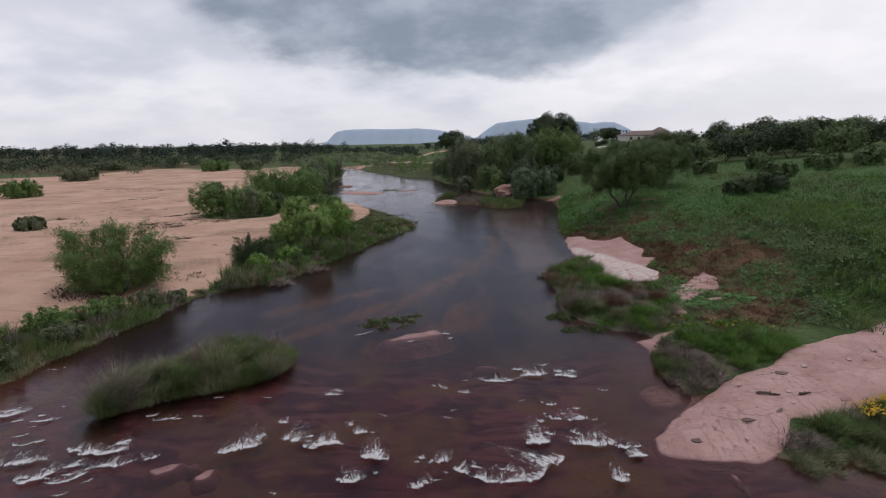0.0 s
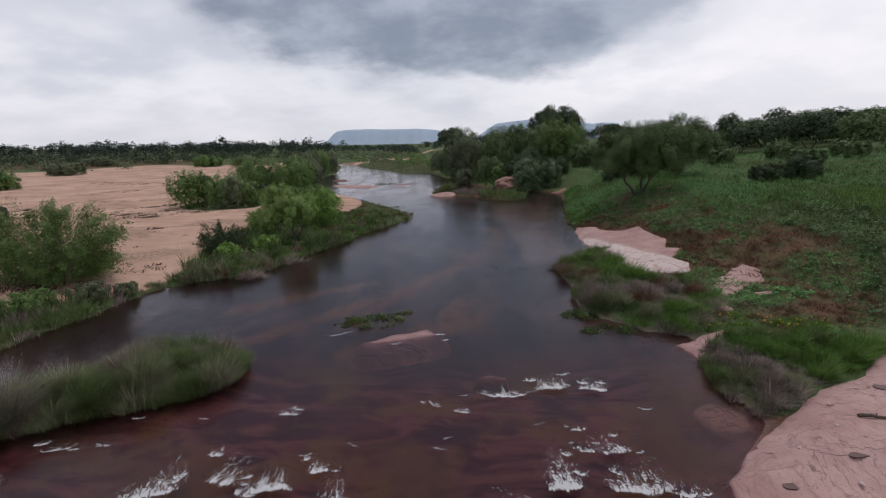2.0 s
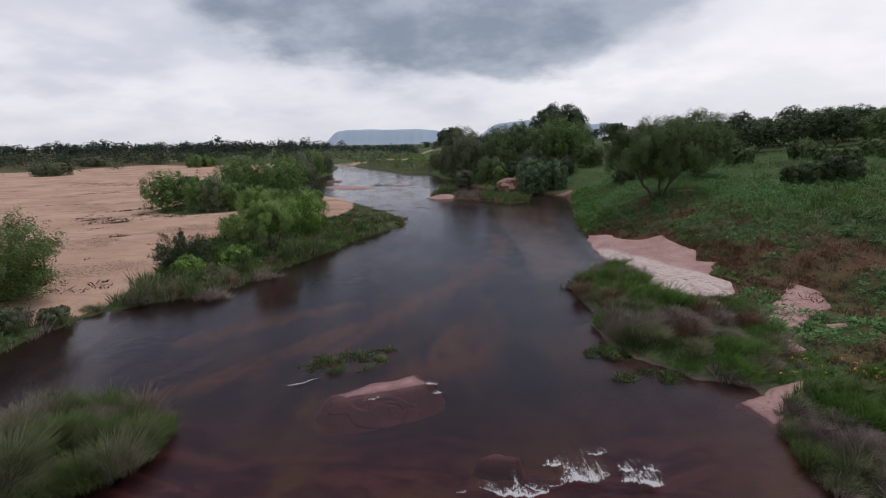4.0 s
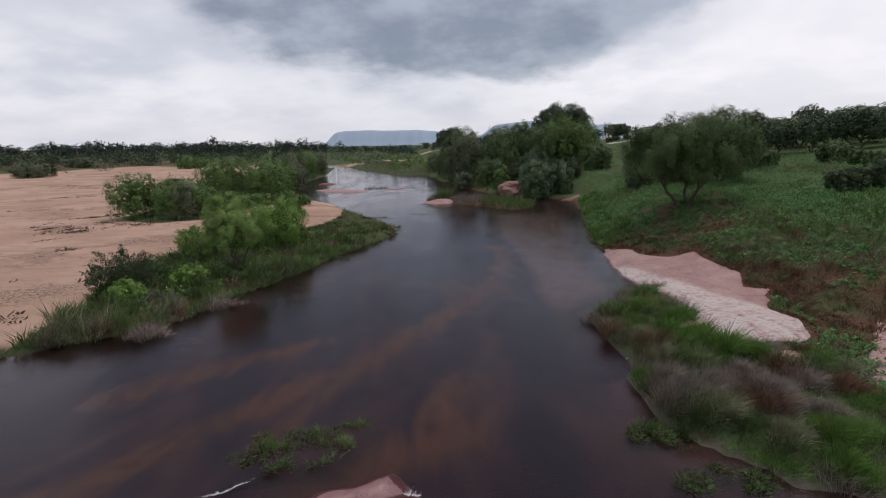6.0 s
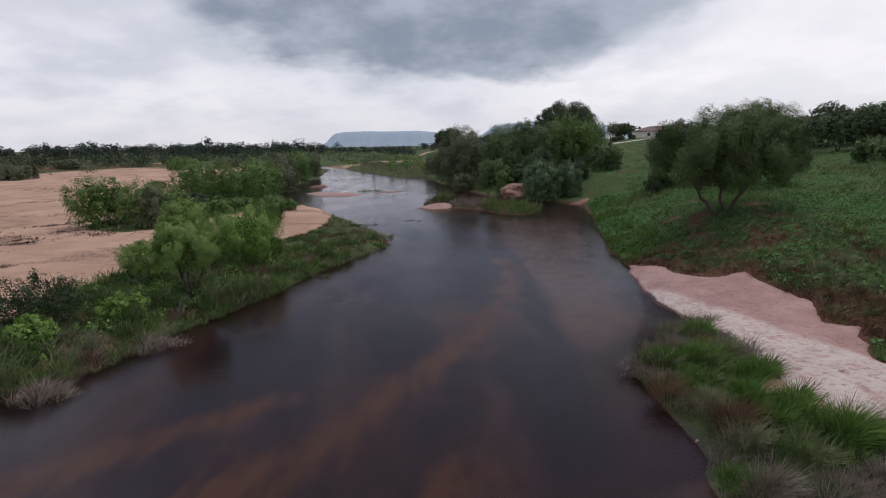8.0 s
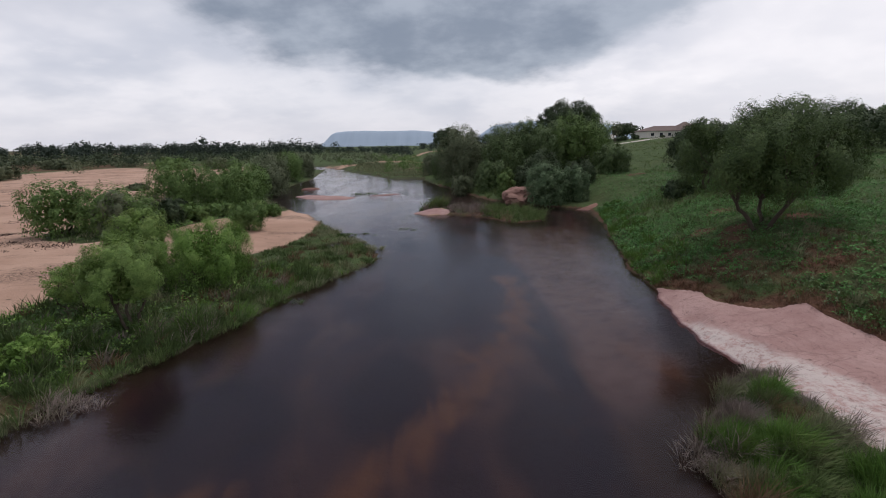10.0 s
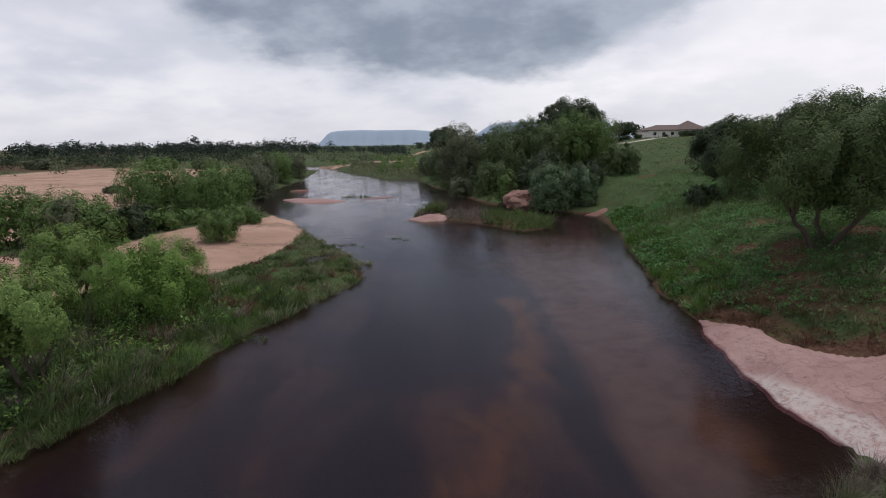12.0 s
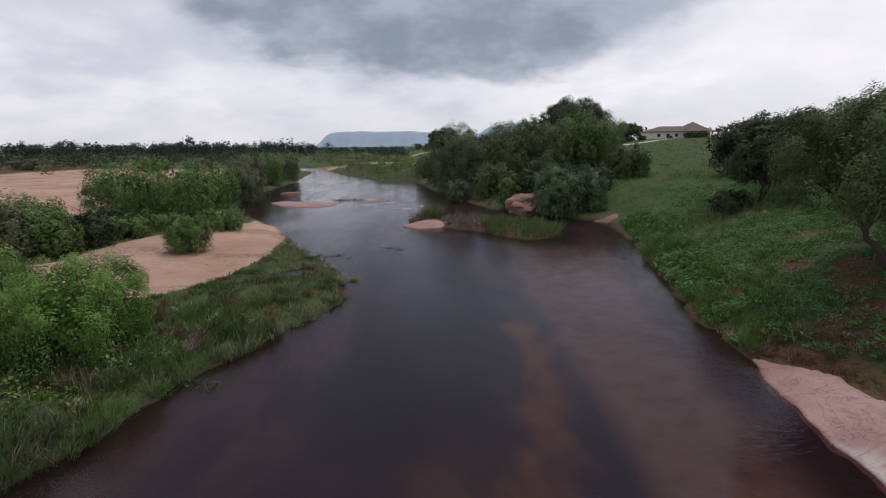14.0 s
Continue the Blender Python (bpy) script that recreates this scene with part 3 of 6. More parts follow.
# orange sand between the grass and the granite shelf
SAND_SPOTS = [(13.0, 37.4, 0.5), (13.4, 35.8, 0.6), (14.6, 33.6, 0.6)]


def near_spots(spots, x, y):
    """How far inside the nearest of some ragged round patches, in metres."""
    best = np.full(np.shape(x), -1e9)
    for px, py, r in spots:
        best = np.maximum(best, r - np.hypot(x - px, y - py))
    return best + 0.6 * fbm(x, y, 0.6, 87)


# drifts of rust-coloured sand on the river bed: middle line and half width
RIBBONS = [([(-12.5, 25.5), (-10, 27.5), (-7.8, 31.5), (-5.2, 34.5), (-3, 36.5), (-1.4, 39), (0.6, 42.6), (2.6, 45.5), (4.6, 49.8), (5.8, 54), (6.6, 58), (6.6, 64)], 1.15),
           ([(-4.6, 31.5), (-3.6, 35), (-1.4, 39)], 0.8), ([(3.4, 49.4), (4.8, 50.8)], 1.2), ([(-13, 34), (-9, 37), (-5.5, 40)], 0.9), ([(-9, 31), (-5, 35.2)], 0.9),
           ([(-3.5, 26.6), (-1, 29.5), (1.4, 31.6), (1.6, 35)], 1.5), ([(9.6, 37), (10.6, 42)], 0.8), ([(10.6, 50), (11.5, 46)], 0.6),
           ([(0.2, 16.5), (-0.5, 18.5)], 1.2), ([(-7.5, 16.6), (-9.5, 17.6), (-13, 19.2)], 1.2), ([(-17, 20.5), (-14.5, 17)], 1.3), ([(8.2, 18), (9, 23)], 1.3), ([(-9.5, 15), (-5, 13.4)], 1.0)]
# darkness of deep water put into the bed colour: middle and half sizes
DEEP_TINTS = [(5.6, 40, 1.9, 7), (-0.5, 46.5, 2.0, 5), (7.2, 50, 0.8, 5), (-6.5, 44, 3.2, 4), (0.5, 57, 4.0, 6), (3.2, 66, 4.6, 10), (-7.5, 40, 2.0, 2.2), (4.6, 30, 1.4, 4), (-0.5, 78, 5, 9)]


def covers(x, y, z):
    """How much of each ground cover: sand, green, dry; then river bed and rocky bed."""
    s = shore(x, y)
    right = x > np.interp(y, MID_Y, MID_X)
    far = np.hypot(x, y - 30)
    n = fbm(x, y, 0.03, 31)
    veg = np.maximum(sstep(poly_sd(LEFT_VEG, x, y), -0.6, 0.6), sstep(poly_sd(SHRUB_BELT, x, y), -1.5, 1.0))
    scrub = sstep(far + 70 * n, 200, 260)
    sand = np.where(right, 0.0, (1 - veg) * (1 - 0.9 * scrub))
    sand = np.maximum(sand, sstep(poly_sd(BAR, x, y), -0.5, 0.3) * sstep(x, 3.5, 0.5))
    sand = np.maximum(sand, 1.0 * (poly_sd(PINK_BAR, x, y) > -0.8))
    sand = np.maximum(sand, 0.9 * (far > 140) * (far < 420) * right * (x < 20) * sstep(fbm(x, y, 0.035, 77), 0.15, 0.4))
    dry = sstep(poly_sd(DRY_SLOPE, x, y), -1.5, 1.5) * (0.46 + 0.45 * fbm(x, y, 0.22, 44))
    rim = poly_sd(SLAB_BIG, x, y)
    dry = np.maximum(dry, sstep(rim, -2.2, -0.4) * (x > 15) * (0.85 + 0.3 * fbm(x, y, 0.5, 46)))
    d = x - np.interp(y, TOE_Y, TOE_X)
    dry = np.maximum(dry, right * sstep(s, 0.9, 0.2) * 0.8 * (y < 140) * (y > 56))
    dry = np.maximum(dry, right * 0.75 * sstep(fbm(x, y, 0.11, 41), 0.28, 0.5) * (d < 14) * (y < 130))
    dry = np.maximum(dry, sstep(near_spots(EARTH, x, y), -0.5, 0.4))
    sand = np.maximum(sand, sstep(near_spots(SAND_SPOTS, x, y), -0.4, 0.2))
    dry = np.maximum(dry, (~right) * scrub * (0.5 + 0.4 * fbm(x, y, 0.02, 47)))
    dry = np.maximum(dry, (~right) * veg * 0.5 * sstep(fbm(x, y, 0.3, 51), 0.1, 0.4))
    hump = sstep(np.hypot(x - 10.4, (y - 19.4) * 0.8) + 0.3 * fbm(x, y, 0.8, 89), 1.3, 0.4)
    sand = np.maximum(sand, hump)
    bed = sstep(s, 0.25, -0.15) * (1 - 0.8 * hump)
    shoal = sstep(x + 0.5 * fbm(x, y, 0.25, 83), 7.7, 8.9) * sstep(-s, 1.2, 3.0) * sstep(y, 41, 47) * sstep(y, 96, 76) * 0.8
    shoal = shoal + sstep(-s, 2.5, 0.4) * 0.4 * right * (y < 34)
    deep_tint = 0 * x
    for px, py, a, b in DEEP_TINTS:
        deep_tint = np.maximum(deep_tint, sstep(np.hypot((x - px) / a, (y - py) / b) + 0.35 * fbm(x, y, 0.3, 85), 1.25, 0.55))
    ribbon = 0 * x
    for line, half in RIBBONS:
        for (ax, ay), (bx, by) in zip(line[:-1], line[1:]):
            t = np.clip(((x - ax) * (bx - ax) + (y - ay) * (by - ay)) / ((bx - ax) ** 2 + (by - ay) ** 2), 0, 1)
            ribbon = np.maximum(ribbon, np.exp(-(((x - ax - t * (bx - ax)) ** 2 + (y - ay - t * (by - ay)) ** 2) / half**2)))
    mud = np.maximum(sstep(-s, 2.2, 0.2) * (~right | (y > 56)), 0.9 * right * sstep(-s, 3.4, 1.2) * sstep(y, 37, 40) * sstep(y, 53, 47))
    return sand, 1 - sand, dry, bed, sstep(y, 28, 20), np.clip(shoal, 0, 1), mud, ribbon, deep_tint
# end of terrain


# ---------------------------------------------------------------- ground, water, hills
def axis(lo, a, b, hi, step, grow=1.12):
    mid = list(np.arange(a, b, step))
    before, after, s, v = [], [], step, a
    while v > lo:
        s *= grow
        v -= s
        before.append(v)
    s, v = step, mid[-1]
    while v < hi:
        s *= grow
        v += s
        after.append(v)
    return np.array(before[::-1] + mid + after)


def sheet(xs, ys):
    gx, gy = np.meshgrid(xs, ys)
    n, m = len(xs), len(ys)
    i = (np.arange(m - 1)[:, None] * n + np.arange(n - 1)).ravel()
    return gx.ravel(), gy.ravel(), np.stack([i, i + 1, i + n + 1, i + n], 1)


gx, gy, gf = sheet(axis(-4500, -45, 42, 4500, 0.5), axis(-300, 8, 108, 4700, 0.5))
gz = height(gx, gy)
land_me = fast_mesh("ground", np.stack([gx, gy, gz], 1), gf, GROUND, True)
c_sand, c_green, c_dry, c_bed, c_rock, c_shoal, c_mud, c_ribbon, c_deep_tint = covers(gx, gy, gz)
cov = land_me.attributes.new("cover", "FLOAT_COLOR", "POINT")
cov.data.foreach_set("color", np.stack([c_sand, c_green, c_dry, np.ones_like(gx)], 1).astype(np.float32).ravel())
point_attr(land_me, "bed", c_bed)
point_attr(land_me, "rocky", c_rock)
point_attr(land_me, "shoal", c_shoal)
point_attr(land_me, "mud", c_mud)
point_attr(land_me, "ribbon", c_ribbon)
point_attr(land_me, "deep", c_deep_tint)
tagged(new("ground", land_me), "pale river sand, green banks and brown stream bed", "ground", "", "structure")

wx, wy, wf = sheet(axis(-270, -30, 24, 45, 0.5), axis(-60, 8, 60, 350, 0.5, 1.05))
fast = sstep(wy, 25, 19) * sstep(np.abs(wx + 3), 26, 18)
fast = np.maximum(fast, 0.6 * sstep(np.abs(wy - 124), 16, 6) * sstep(wx, 12, 0))
wz = 0.026 * fast * fbm(wx * 0.8, wy * 1.5, 1.1, 61) + 0.006 * fbm(wx, wy, 0.9, 71)
water_me = fast_mesh("river_water", np.stack([wx, wy, wz], 1), wf, WATER, True)
point_attr(water_me, "fast", fast)
tagged(new("water", water_me), "brown shallow river water, rippled, with rapids", "water", "", "structure")


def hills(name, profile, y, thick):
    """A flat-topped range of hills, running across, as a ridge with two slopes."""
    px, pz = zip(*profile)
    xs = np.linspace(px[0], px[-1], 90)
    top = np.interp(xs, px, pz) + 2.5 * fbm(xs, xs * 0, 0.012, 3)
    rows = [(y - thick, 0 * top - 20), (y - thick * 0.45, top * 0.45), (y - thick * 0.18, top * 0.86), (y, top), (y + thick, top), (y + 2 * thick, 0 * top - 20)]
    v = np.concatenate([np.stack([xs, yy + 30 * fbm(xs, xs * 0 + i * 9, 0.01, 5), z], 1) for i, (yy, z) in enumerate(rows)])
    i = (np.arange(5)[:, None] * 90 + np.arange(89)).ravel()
    ob = new(name, fast_mesh(name, v, np.stack([i, i + 1, i + 91, i + 90], 1), HAZY_HILL, True))
    return tagged(ob, "distant flat-topped wooded hills, haze put into their pale blue", "hills", "", "structure")


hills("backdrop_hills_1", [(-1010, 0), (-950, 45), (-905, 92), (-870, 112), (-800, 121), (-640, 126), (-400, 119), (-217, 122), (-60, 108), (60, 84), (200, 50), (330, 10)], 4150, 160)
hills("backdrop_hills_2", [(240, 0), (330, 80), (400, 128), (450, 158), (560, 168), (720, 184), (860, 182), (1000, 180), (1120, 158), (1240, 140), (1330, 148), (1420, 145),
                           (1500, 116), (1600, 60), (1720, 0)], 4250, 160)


# ---------------------------------------------------------------- rock slabs
def slab(name, poly, thick, mat, label, step=0.2, pale=None, seed=0, base=None, category="rock", shelf=0.16):
    p = np.array(poly)
    xs, ys = np.arange(p[:, 0].min() - 0.8, p[:, 0].max() + 0.8, step), np.arange(p[:, 1].min() - 0.8, p[:, 1].max() + 0.8, step)
    x, y, f = sheet(xs, ys)
    sd = poly_sd(poly, x, y) + 0.28 * fbm(x, y, 0.9, seed + 3, 3)
    ground = np.maximum(height(x, y), 0) if base is None else np.full_like(x, base)
    ledge = fbm(x, y, 0.35, seed + 7, 4)
    steps = 0.045 * np.round(ledge * 3.0) / 1.5 + 0.035 * fbm(x, y, 1.6, seed + 9, 3)
    skirt = 0.4 if base is None else shelf
    drop = 0.35 if base is None else 1.2
    z = ground - drop + (drop + 0.4 * thick) * sstep(sd, -skirt, 0.12) + 0.6 * thick * sstep(sd, 0.05, 0.9) + steps * sstep(sd, 0.1, 1.2) * min(1, thick * 4)
    keep = (sd[f] > -skirt - 0.2).all(1)
    used = np.unique(f[keep])
    back = np.full(len(x), -1)
    back[used] = np.arange(len(used))
    me = fast_mesh(name, np.stack([x, y, z], 1)[used], back[f[keep]], mat, True)
    point_attr(me, "pale", (pale(x, y) if pale else 0 * x)[used])
    return tagged(new(name, me), label, category)


slab("rock_slab", SLAB_BIG, 0.16, GRANITE, "broad pink granite shelf with a pale washed band beside the water",
     pale=lambda x, y: sstep(np.interp(y, (35, 38.6, 40.1, 41.8, 44, 47.1, 50.4, 53), (18.2, 17.3, 16.9, 16.4, 15.8, 15.2, 14.2, 13)) - x + 0.5 * fbm(x, y, 0.5, 88), -0.35, 0.3), seed=1)
OUTCROP = slab("rock_slab", [(8.8, 16), (10.3, 17.5), (12.4, 18.9), (14.3, 20.1), (16.5, 20.8), (18.1, 22.3), (22.2, 23.8), (26.5, 25.8), (30, 25), (28, 19), (22, 17), (19.5, 18),
                   (16.1, 16.4), (14.3, 16.4), (13, 15), (11.8, 14.3), (10, 14.7), (8.6, 15.2)],
     0.20, GRANITE, "large smooth pink granite outcrop with dark stains, sloping into the river", seed=5)
slab("rock_slab", [(16, 31.2), (18.5, 34.2), (20.9, 36.6), (21.2, 35), (20.2, 32.9), (18, 31.2), (16.7, 30.2)], 0.14, GRANITE, "small bare pink rock in dry grass", seed=8, step=0.2)
slab("rock_slab", [(15, 29.6), (15.8, 29.4), (15.9, 28.4), (15.2, 28.2)], 0.12, GRANITE, "pink stone patch in brown grass", seed=9, step=0.15)
slab("rock_slab", [(18.2, 30.6), (19.3, 30.8), (19.2, 30.2), (18.3, 30.1)], 0.10, GRANITE, "thin pink stone patch in brown grass", seed=10, step=0.15)
slab("rock_slab", [(11.7, 25.5), (13, 26.4), (14.2, 26.2), (13.8, 25.4), (12.6, 24.8), (11.9, 24.2)], 0.10, GRANITE, "low pink rock at the water's edge", seed=11, step=0.18)
slab("river_rock", [(-3.2, 26.5), (-1.8, 27.5), (-0.2, 28.0), (0.3, 27.3), (-1.2, 26.55), (-2.6, 26.15)], 0.13, GRANITE, "flat pink rock just above the river surface", seed=12, step=0.14, base=-0.05, shelf=1.1)
slab("river_rock", [(1.9, 22.7), (2.6, 23), (3.3, 22.8), (3.2, 22.5), (2.4, 22.4)], 0.13, GRANITE, "small pink rock awash in the rapids", seed=13, step=0.12, base=-0.06, shelf=0.3)
slab("river_rock", [(-10.5, 14.6), (-9.8, 15.1), (-9.3, 15.1), (-9.5, 14.6), (-10.1, 14.3)], 0.15, GRANITE, "flat pink rock in the rapids", seed=14, step=0.12, base=-0.05, shelf=0.35)
slab("river_rock", [(-8.7, 14.1), (-8.3, 14.7), (-7.9, 14.7), (-7.9, 14.1), (-8.4, 13.9)], 0.15, GRANITE, "flat pink rock in the rapids", seed=15, step=0.12, base=-0.05, shelf=0.35)
slab("river_rock", [(-9.2, 14.8), (-8.9, 15), (-8.7, 14.8), (-9, 14.6)], 0.12, GRANITE, "small pink stone in the rapids", seed=16, step=0.1, base=-0.05, shelf=0.25)
slab("river_rock", [(9, 35.4), (9.6, 36.2), (10.3, 35.6), (10.1, 35), (9.4, 34.8)], 0.14, GRANITE, "flat pale pink rock beside tall grass", seed=17, step=0.12, base=-0.02)
slab("river_rock", [(10.2, 13.9), (10.6, 14.2), (11, 13.2), (10.7, 12.8)], 0.13, GRANITE, "narrow pink stone lying in shallow water", seed=18, step=0.12, base=-0.03)
slab("rock_slab", PINK_BAR, 0.05, GRANITE, "low pink rock shelf crossing the river at a riffle", seed=19, step=0.4)
slab("river_rock", [(-12, 117.5), (-8.5, 118), (-5.5, 121), (-7.5, 121.4), (-10.5, 119.4)], 0.12, GRANITE, "thin pink rock ledge awash in the riffle", seed=31, step=0.4, base=-0.01)
slab("river_rock", [(-29, 134), (-25.5, 133), (-24.5, 135.4), (-28, 136.5)], 0.3, GRANITE_RED, "dark low rock near the far bank", seed=32, step=0.4, base=-0.01)
slab("rock_slab", [(-2.2, 93.3), (-0.3, 91.6), (2.5, 91.9), (3.3, 93.4), (1, 95), (-1, 95)], 0.12, GRANITE, "pale pink gravelly tip of a river bar", seed=20, step=0.3)
slab("rock_slab", [(20.2, 95.2), (23.5, 96.5), (23.0, 94.6), (21.6, 94.0)], 0.16, GRANITE_RED, "pale rock ledge at the bank's foot", seed=21, step=0.3)


def on_rock(x, y):
    """The height of the granite at a place: that of the rock's nearest corner point."""
    co = np.empty(len(OUTCROP.data.vertices) * 3, np.float32)
    OUTCROP.data.vertices.foreach_get("co", co)
    co = co.reshape(-1, 3)
    return float(co[np.argmin((co[:, 0] - x) ** 2 + (co[:, 1] - y) ** 2), 2])


def puddle(x, y, a, b, turn, seed, label):
    """Standing water in a hollow of the rock, with an uneven rim."""
    t = np.linspace(0, 2 * np.pi, 40, endpoint=False)
    r = 1 + 0.28 * fbm(np.cos(t) * 1.7 + seed, np.sin(t) * 1.7, 1.0, seed, 3)
    z = float(np.mean([on_rock(x + a * math.cos(turn) * k, y + a * math.sin(turn) * k) for k in (-0.6, 0, 0.6)])) + 0.004
    px, py = a * r * np.cos(t), b * r * np.sin(t)
    c, s_ = math.cos(turn), math.sin(turn)
    ring = np.stack([x + c * px - s_ * py, y + s_ * px + c * py, np.full(40, z)], 1)
    low = (ring - (x, y, 0)) * (0.9, 0.9, 1) + (x, y, -0.05)
    bm = bmesh.new()
    hi, lo = [bm.verts.new(p) for p in ring], [bm.verts.new(p) for p in low]
    bm.faces.new(hi)
    bm.faces.new(lo[::-1])
    for i in range(40):
        bm.faces.new((hi[i], lo[i], lo[(i + 1) % 40], hi[(i + 1) % 40]))
    bmesh.ops.recalc_face_normals(bm, faces=bm.faces)
    return tagged(part_bm("puddle", bm, PUDDLE, None), label, "puddle")


puddle(10.2, 15.7, 0.28, 0.16, 0.2, 3, "small dark pothole of water in pink granite")
puddle(16.4, 19.5, 0.75, 0.22, -0.45, 5, "long dark rain pool in a granite hollow")
puddle(12.7, 16.5, 0.42, 0.13, 0.1, 7, "shallow dark wet hollow in pink granite")
puddle(14.0, 16.9, 0.3, 0.12, 0.5, 9, "shallow dark wet hollow in pink granite")


def driftwood(x, y, length, turn, seed):
    rng = np.random.default_rng(seed)
    z = on_rock(x, y) + 0.05
    d = np.array([math.cos(turn), math.sin(turn), 0]) * length / 2
    v, f = tubes([limb_path(rng, (x, y, z) - d, (x, y, z) + d, 0.06, 0.03, 0.03, 8), limb_path(rng, (x, y, z), (x, y, z + 0.03) + d * 0.4 + np.array([-d[1], d[0], 0]) * 0.5, 0.03, 0.012, 0.02, 5)], 6)
    tagged(new("driftwood", fast_mesh("driftwood", v, f, BARK, True)), "dark weathered branch stranded on pink granite", "driftwood")


def loose_stone(x, y, r, seed):
    bm = bmesh.new()
    bmesh.ops.create_icosphere(bm, subdivisions=2, radius=1)
    for v in bm.verts:
        v.co = Vector((v.co.x * r, v.co.y * r * 0.8, v.co.z * r * 0.55)) * (1 + 0.3 * noise.noise(v.co * 1.7 + Vector((seed, 0, 0))))
    ob = part_bm("stone", bm, GRANITE, None)
    point_attr(ob.data, "pale", np.full(len(ob.data.vertices), 0.7))
    ob.matrix_basis = pose(x, y, on_rock(x, y) + 0.3 * r, 0, 0, 50 * seed)
    tagged(ob, "small loose stone on the granite outcrop", "stone", "loose stones on the outcrop")


def boulder(name, x, y, r, squash, mat, label, seed, sink=0.25):
    bm = bmesh.new()
    bmesh.ops.create_icosphere(bm, subdivisions=4, radius=1)
    for v in bm.verts:
        d = v.co.normalized()
        k = 1 + 0.22 * noise.fractal(d * 1.6 + Vector((seed, 0, 0)), 1, 2, 4) + 0.16 * abs(noise.noise(d * 3.1 + Vector((0, seed, 0))))
        v.co = Vector((d.x * r * k, d.y * r * k * 0.8, d.z * r * k * squash))
    me = bpy.data.meshes.new(name)
    bm.to_mesh(me)
    bm.free()
    me.materials.append(mat)
    point_attr(me, "pale", np.full(len(me.vertices), 0.3))
    ob = new(name, me)
    ob.matrix_basis = pose(x, y, float(height(x, y)) + r * squash * (1 - 2 * sink), 0, 0, seed * 40)
    return tagged(ob, label, "rock")


for k, (x, y, r) in enumerate([(13.6, 18.9, 0.12), (12.0, 15.6, 0.08), (15.2, 18.1, 0.10), (17.3, 20.1, 0.14), (11.2, 16.9, 0.07), (19.6, 20.4, 0.12), (14.9, 17.3, 0.08), (21.5, 21.3, 0.15), (12.9, 17.7, 0.07)]):
    loose_stone(x, y, r, k + 1)
boulder("boulder", 13.4, 102.4, 3.0, 0.52, GRANITE_RED, "rounded red-brown boulder at the river bank", 2.2, 0.2)
boulder("boulder", 16.0, 103.6, 2.0, 0.6, GRANITE_RED, "rounded red-brown boulder under vines", 4.1, 0.2)


# ---------------------------------------------------------------- foam of the rapids
def foam(spots, seed):
    """Breaking crests on the water. spots: middle, length along the crest, reach behind it, turn."""
    rng = np.random.default_rng(seed)
    V, F, T, W, n = [], [], [], [], 0
    k, w = 26, 10
    for x, y, length, reach, turn in spots:
        u = np.linspace(-0.5, 0.5, k)[:, None]
        v = np.linspace(0, 1, w)[None] ** 1.3
        bow, skew, own = rng.uniform(0.05, 0.32), rng.uniform(-0.5, 0.5), rng.uniform(0, 40)
        ragged = 0.10 * length * fbm(u * 5 + own, u * 0 + own, 1.0, 9, 3) + 0.05 * fbm(u * 17 + own, u * 0, 1.0, 12, 2)
        far = reach * (0.95 + 1.2 * np.abs(fbm(u * 6 + own, u * 0 + 3, 1.0, 14, 3))) * (1 - 2.2 * u**2)
        px = u * length + skew * v * far
        py = bow * length * (4 * u**2 - 0.3) + ragged + far * v
        pz = 0.055 + 0.10 * min(reach, 1.2) * np.exp(-(((v - 0.12) / 0.13) ** 2)) * (1 - 3.4 * u**2).clip(0.1) + 0.02 * rng.random((k, w)) - 0.02 * v
        body = np.clip(1.15 + 0.7 * fbm(u * 4 + own, u * 0 + 8, 1.0, 19, 3), 0.25, 1.5)
        thick = body * (1 - np.abs(2 * u) ** 3) * np.clip(np.minimum(v * 30, 1.0 - 1.1 * v**0.62) + 0.35 * np.exp(-((v / 0.12) ** 2)), -0.2, 1.2) * (v > 0)
        c, s_ = math.cos(turn), math.sin(turn)
        V.append(np.stack([x + c * px - s_ * py, y + s_ * px + c * py, pz], -1).reshape(-1, 3))
        T.append(thick.ravel())
        W.append(np.stack([px + own, py, 0 * px], -1).reshape(-1, 3))
        i = (np.arange(k - 1)[:, None] * w + np.arange(w - 1)).ravel() + n
        F.append(np.stack([i, i + 1, i + w + 1, i + w], 1))
        n += k * w
    me = fast_mesh("river_foam", np.concatenate(V), np.concatenate(F), FOAM, True)
    point_attr(me, "thick", np.concatenate(T))
    at_ = me.attributes.new("flow", "FLOAT_VECTOR", "POINT")
    at_.data.foreach_set("vector", np.concatenate(W).astype(np.float32).ravel())
    return tagged(new("river_foam", me), "white foam of breaking rapids on the river", "foam", "", "stuff")


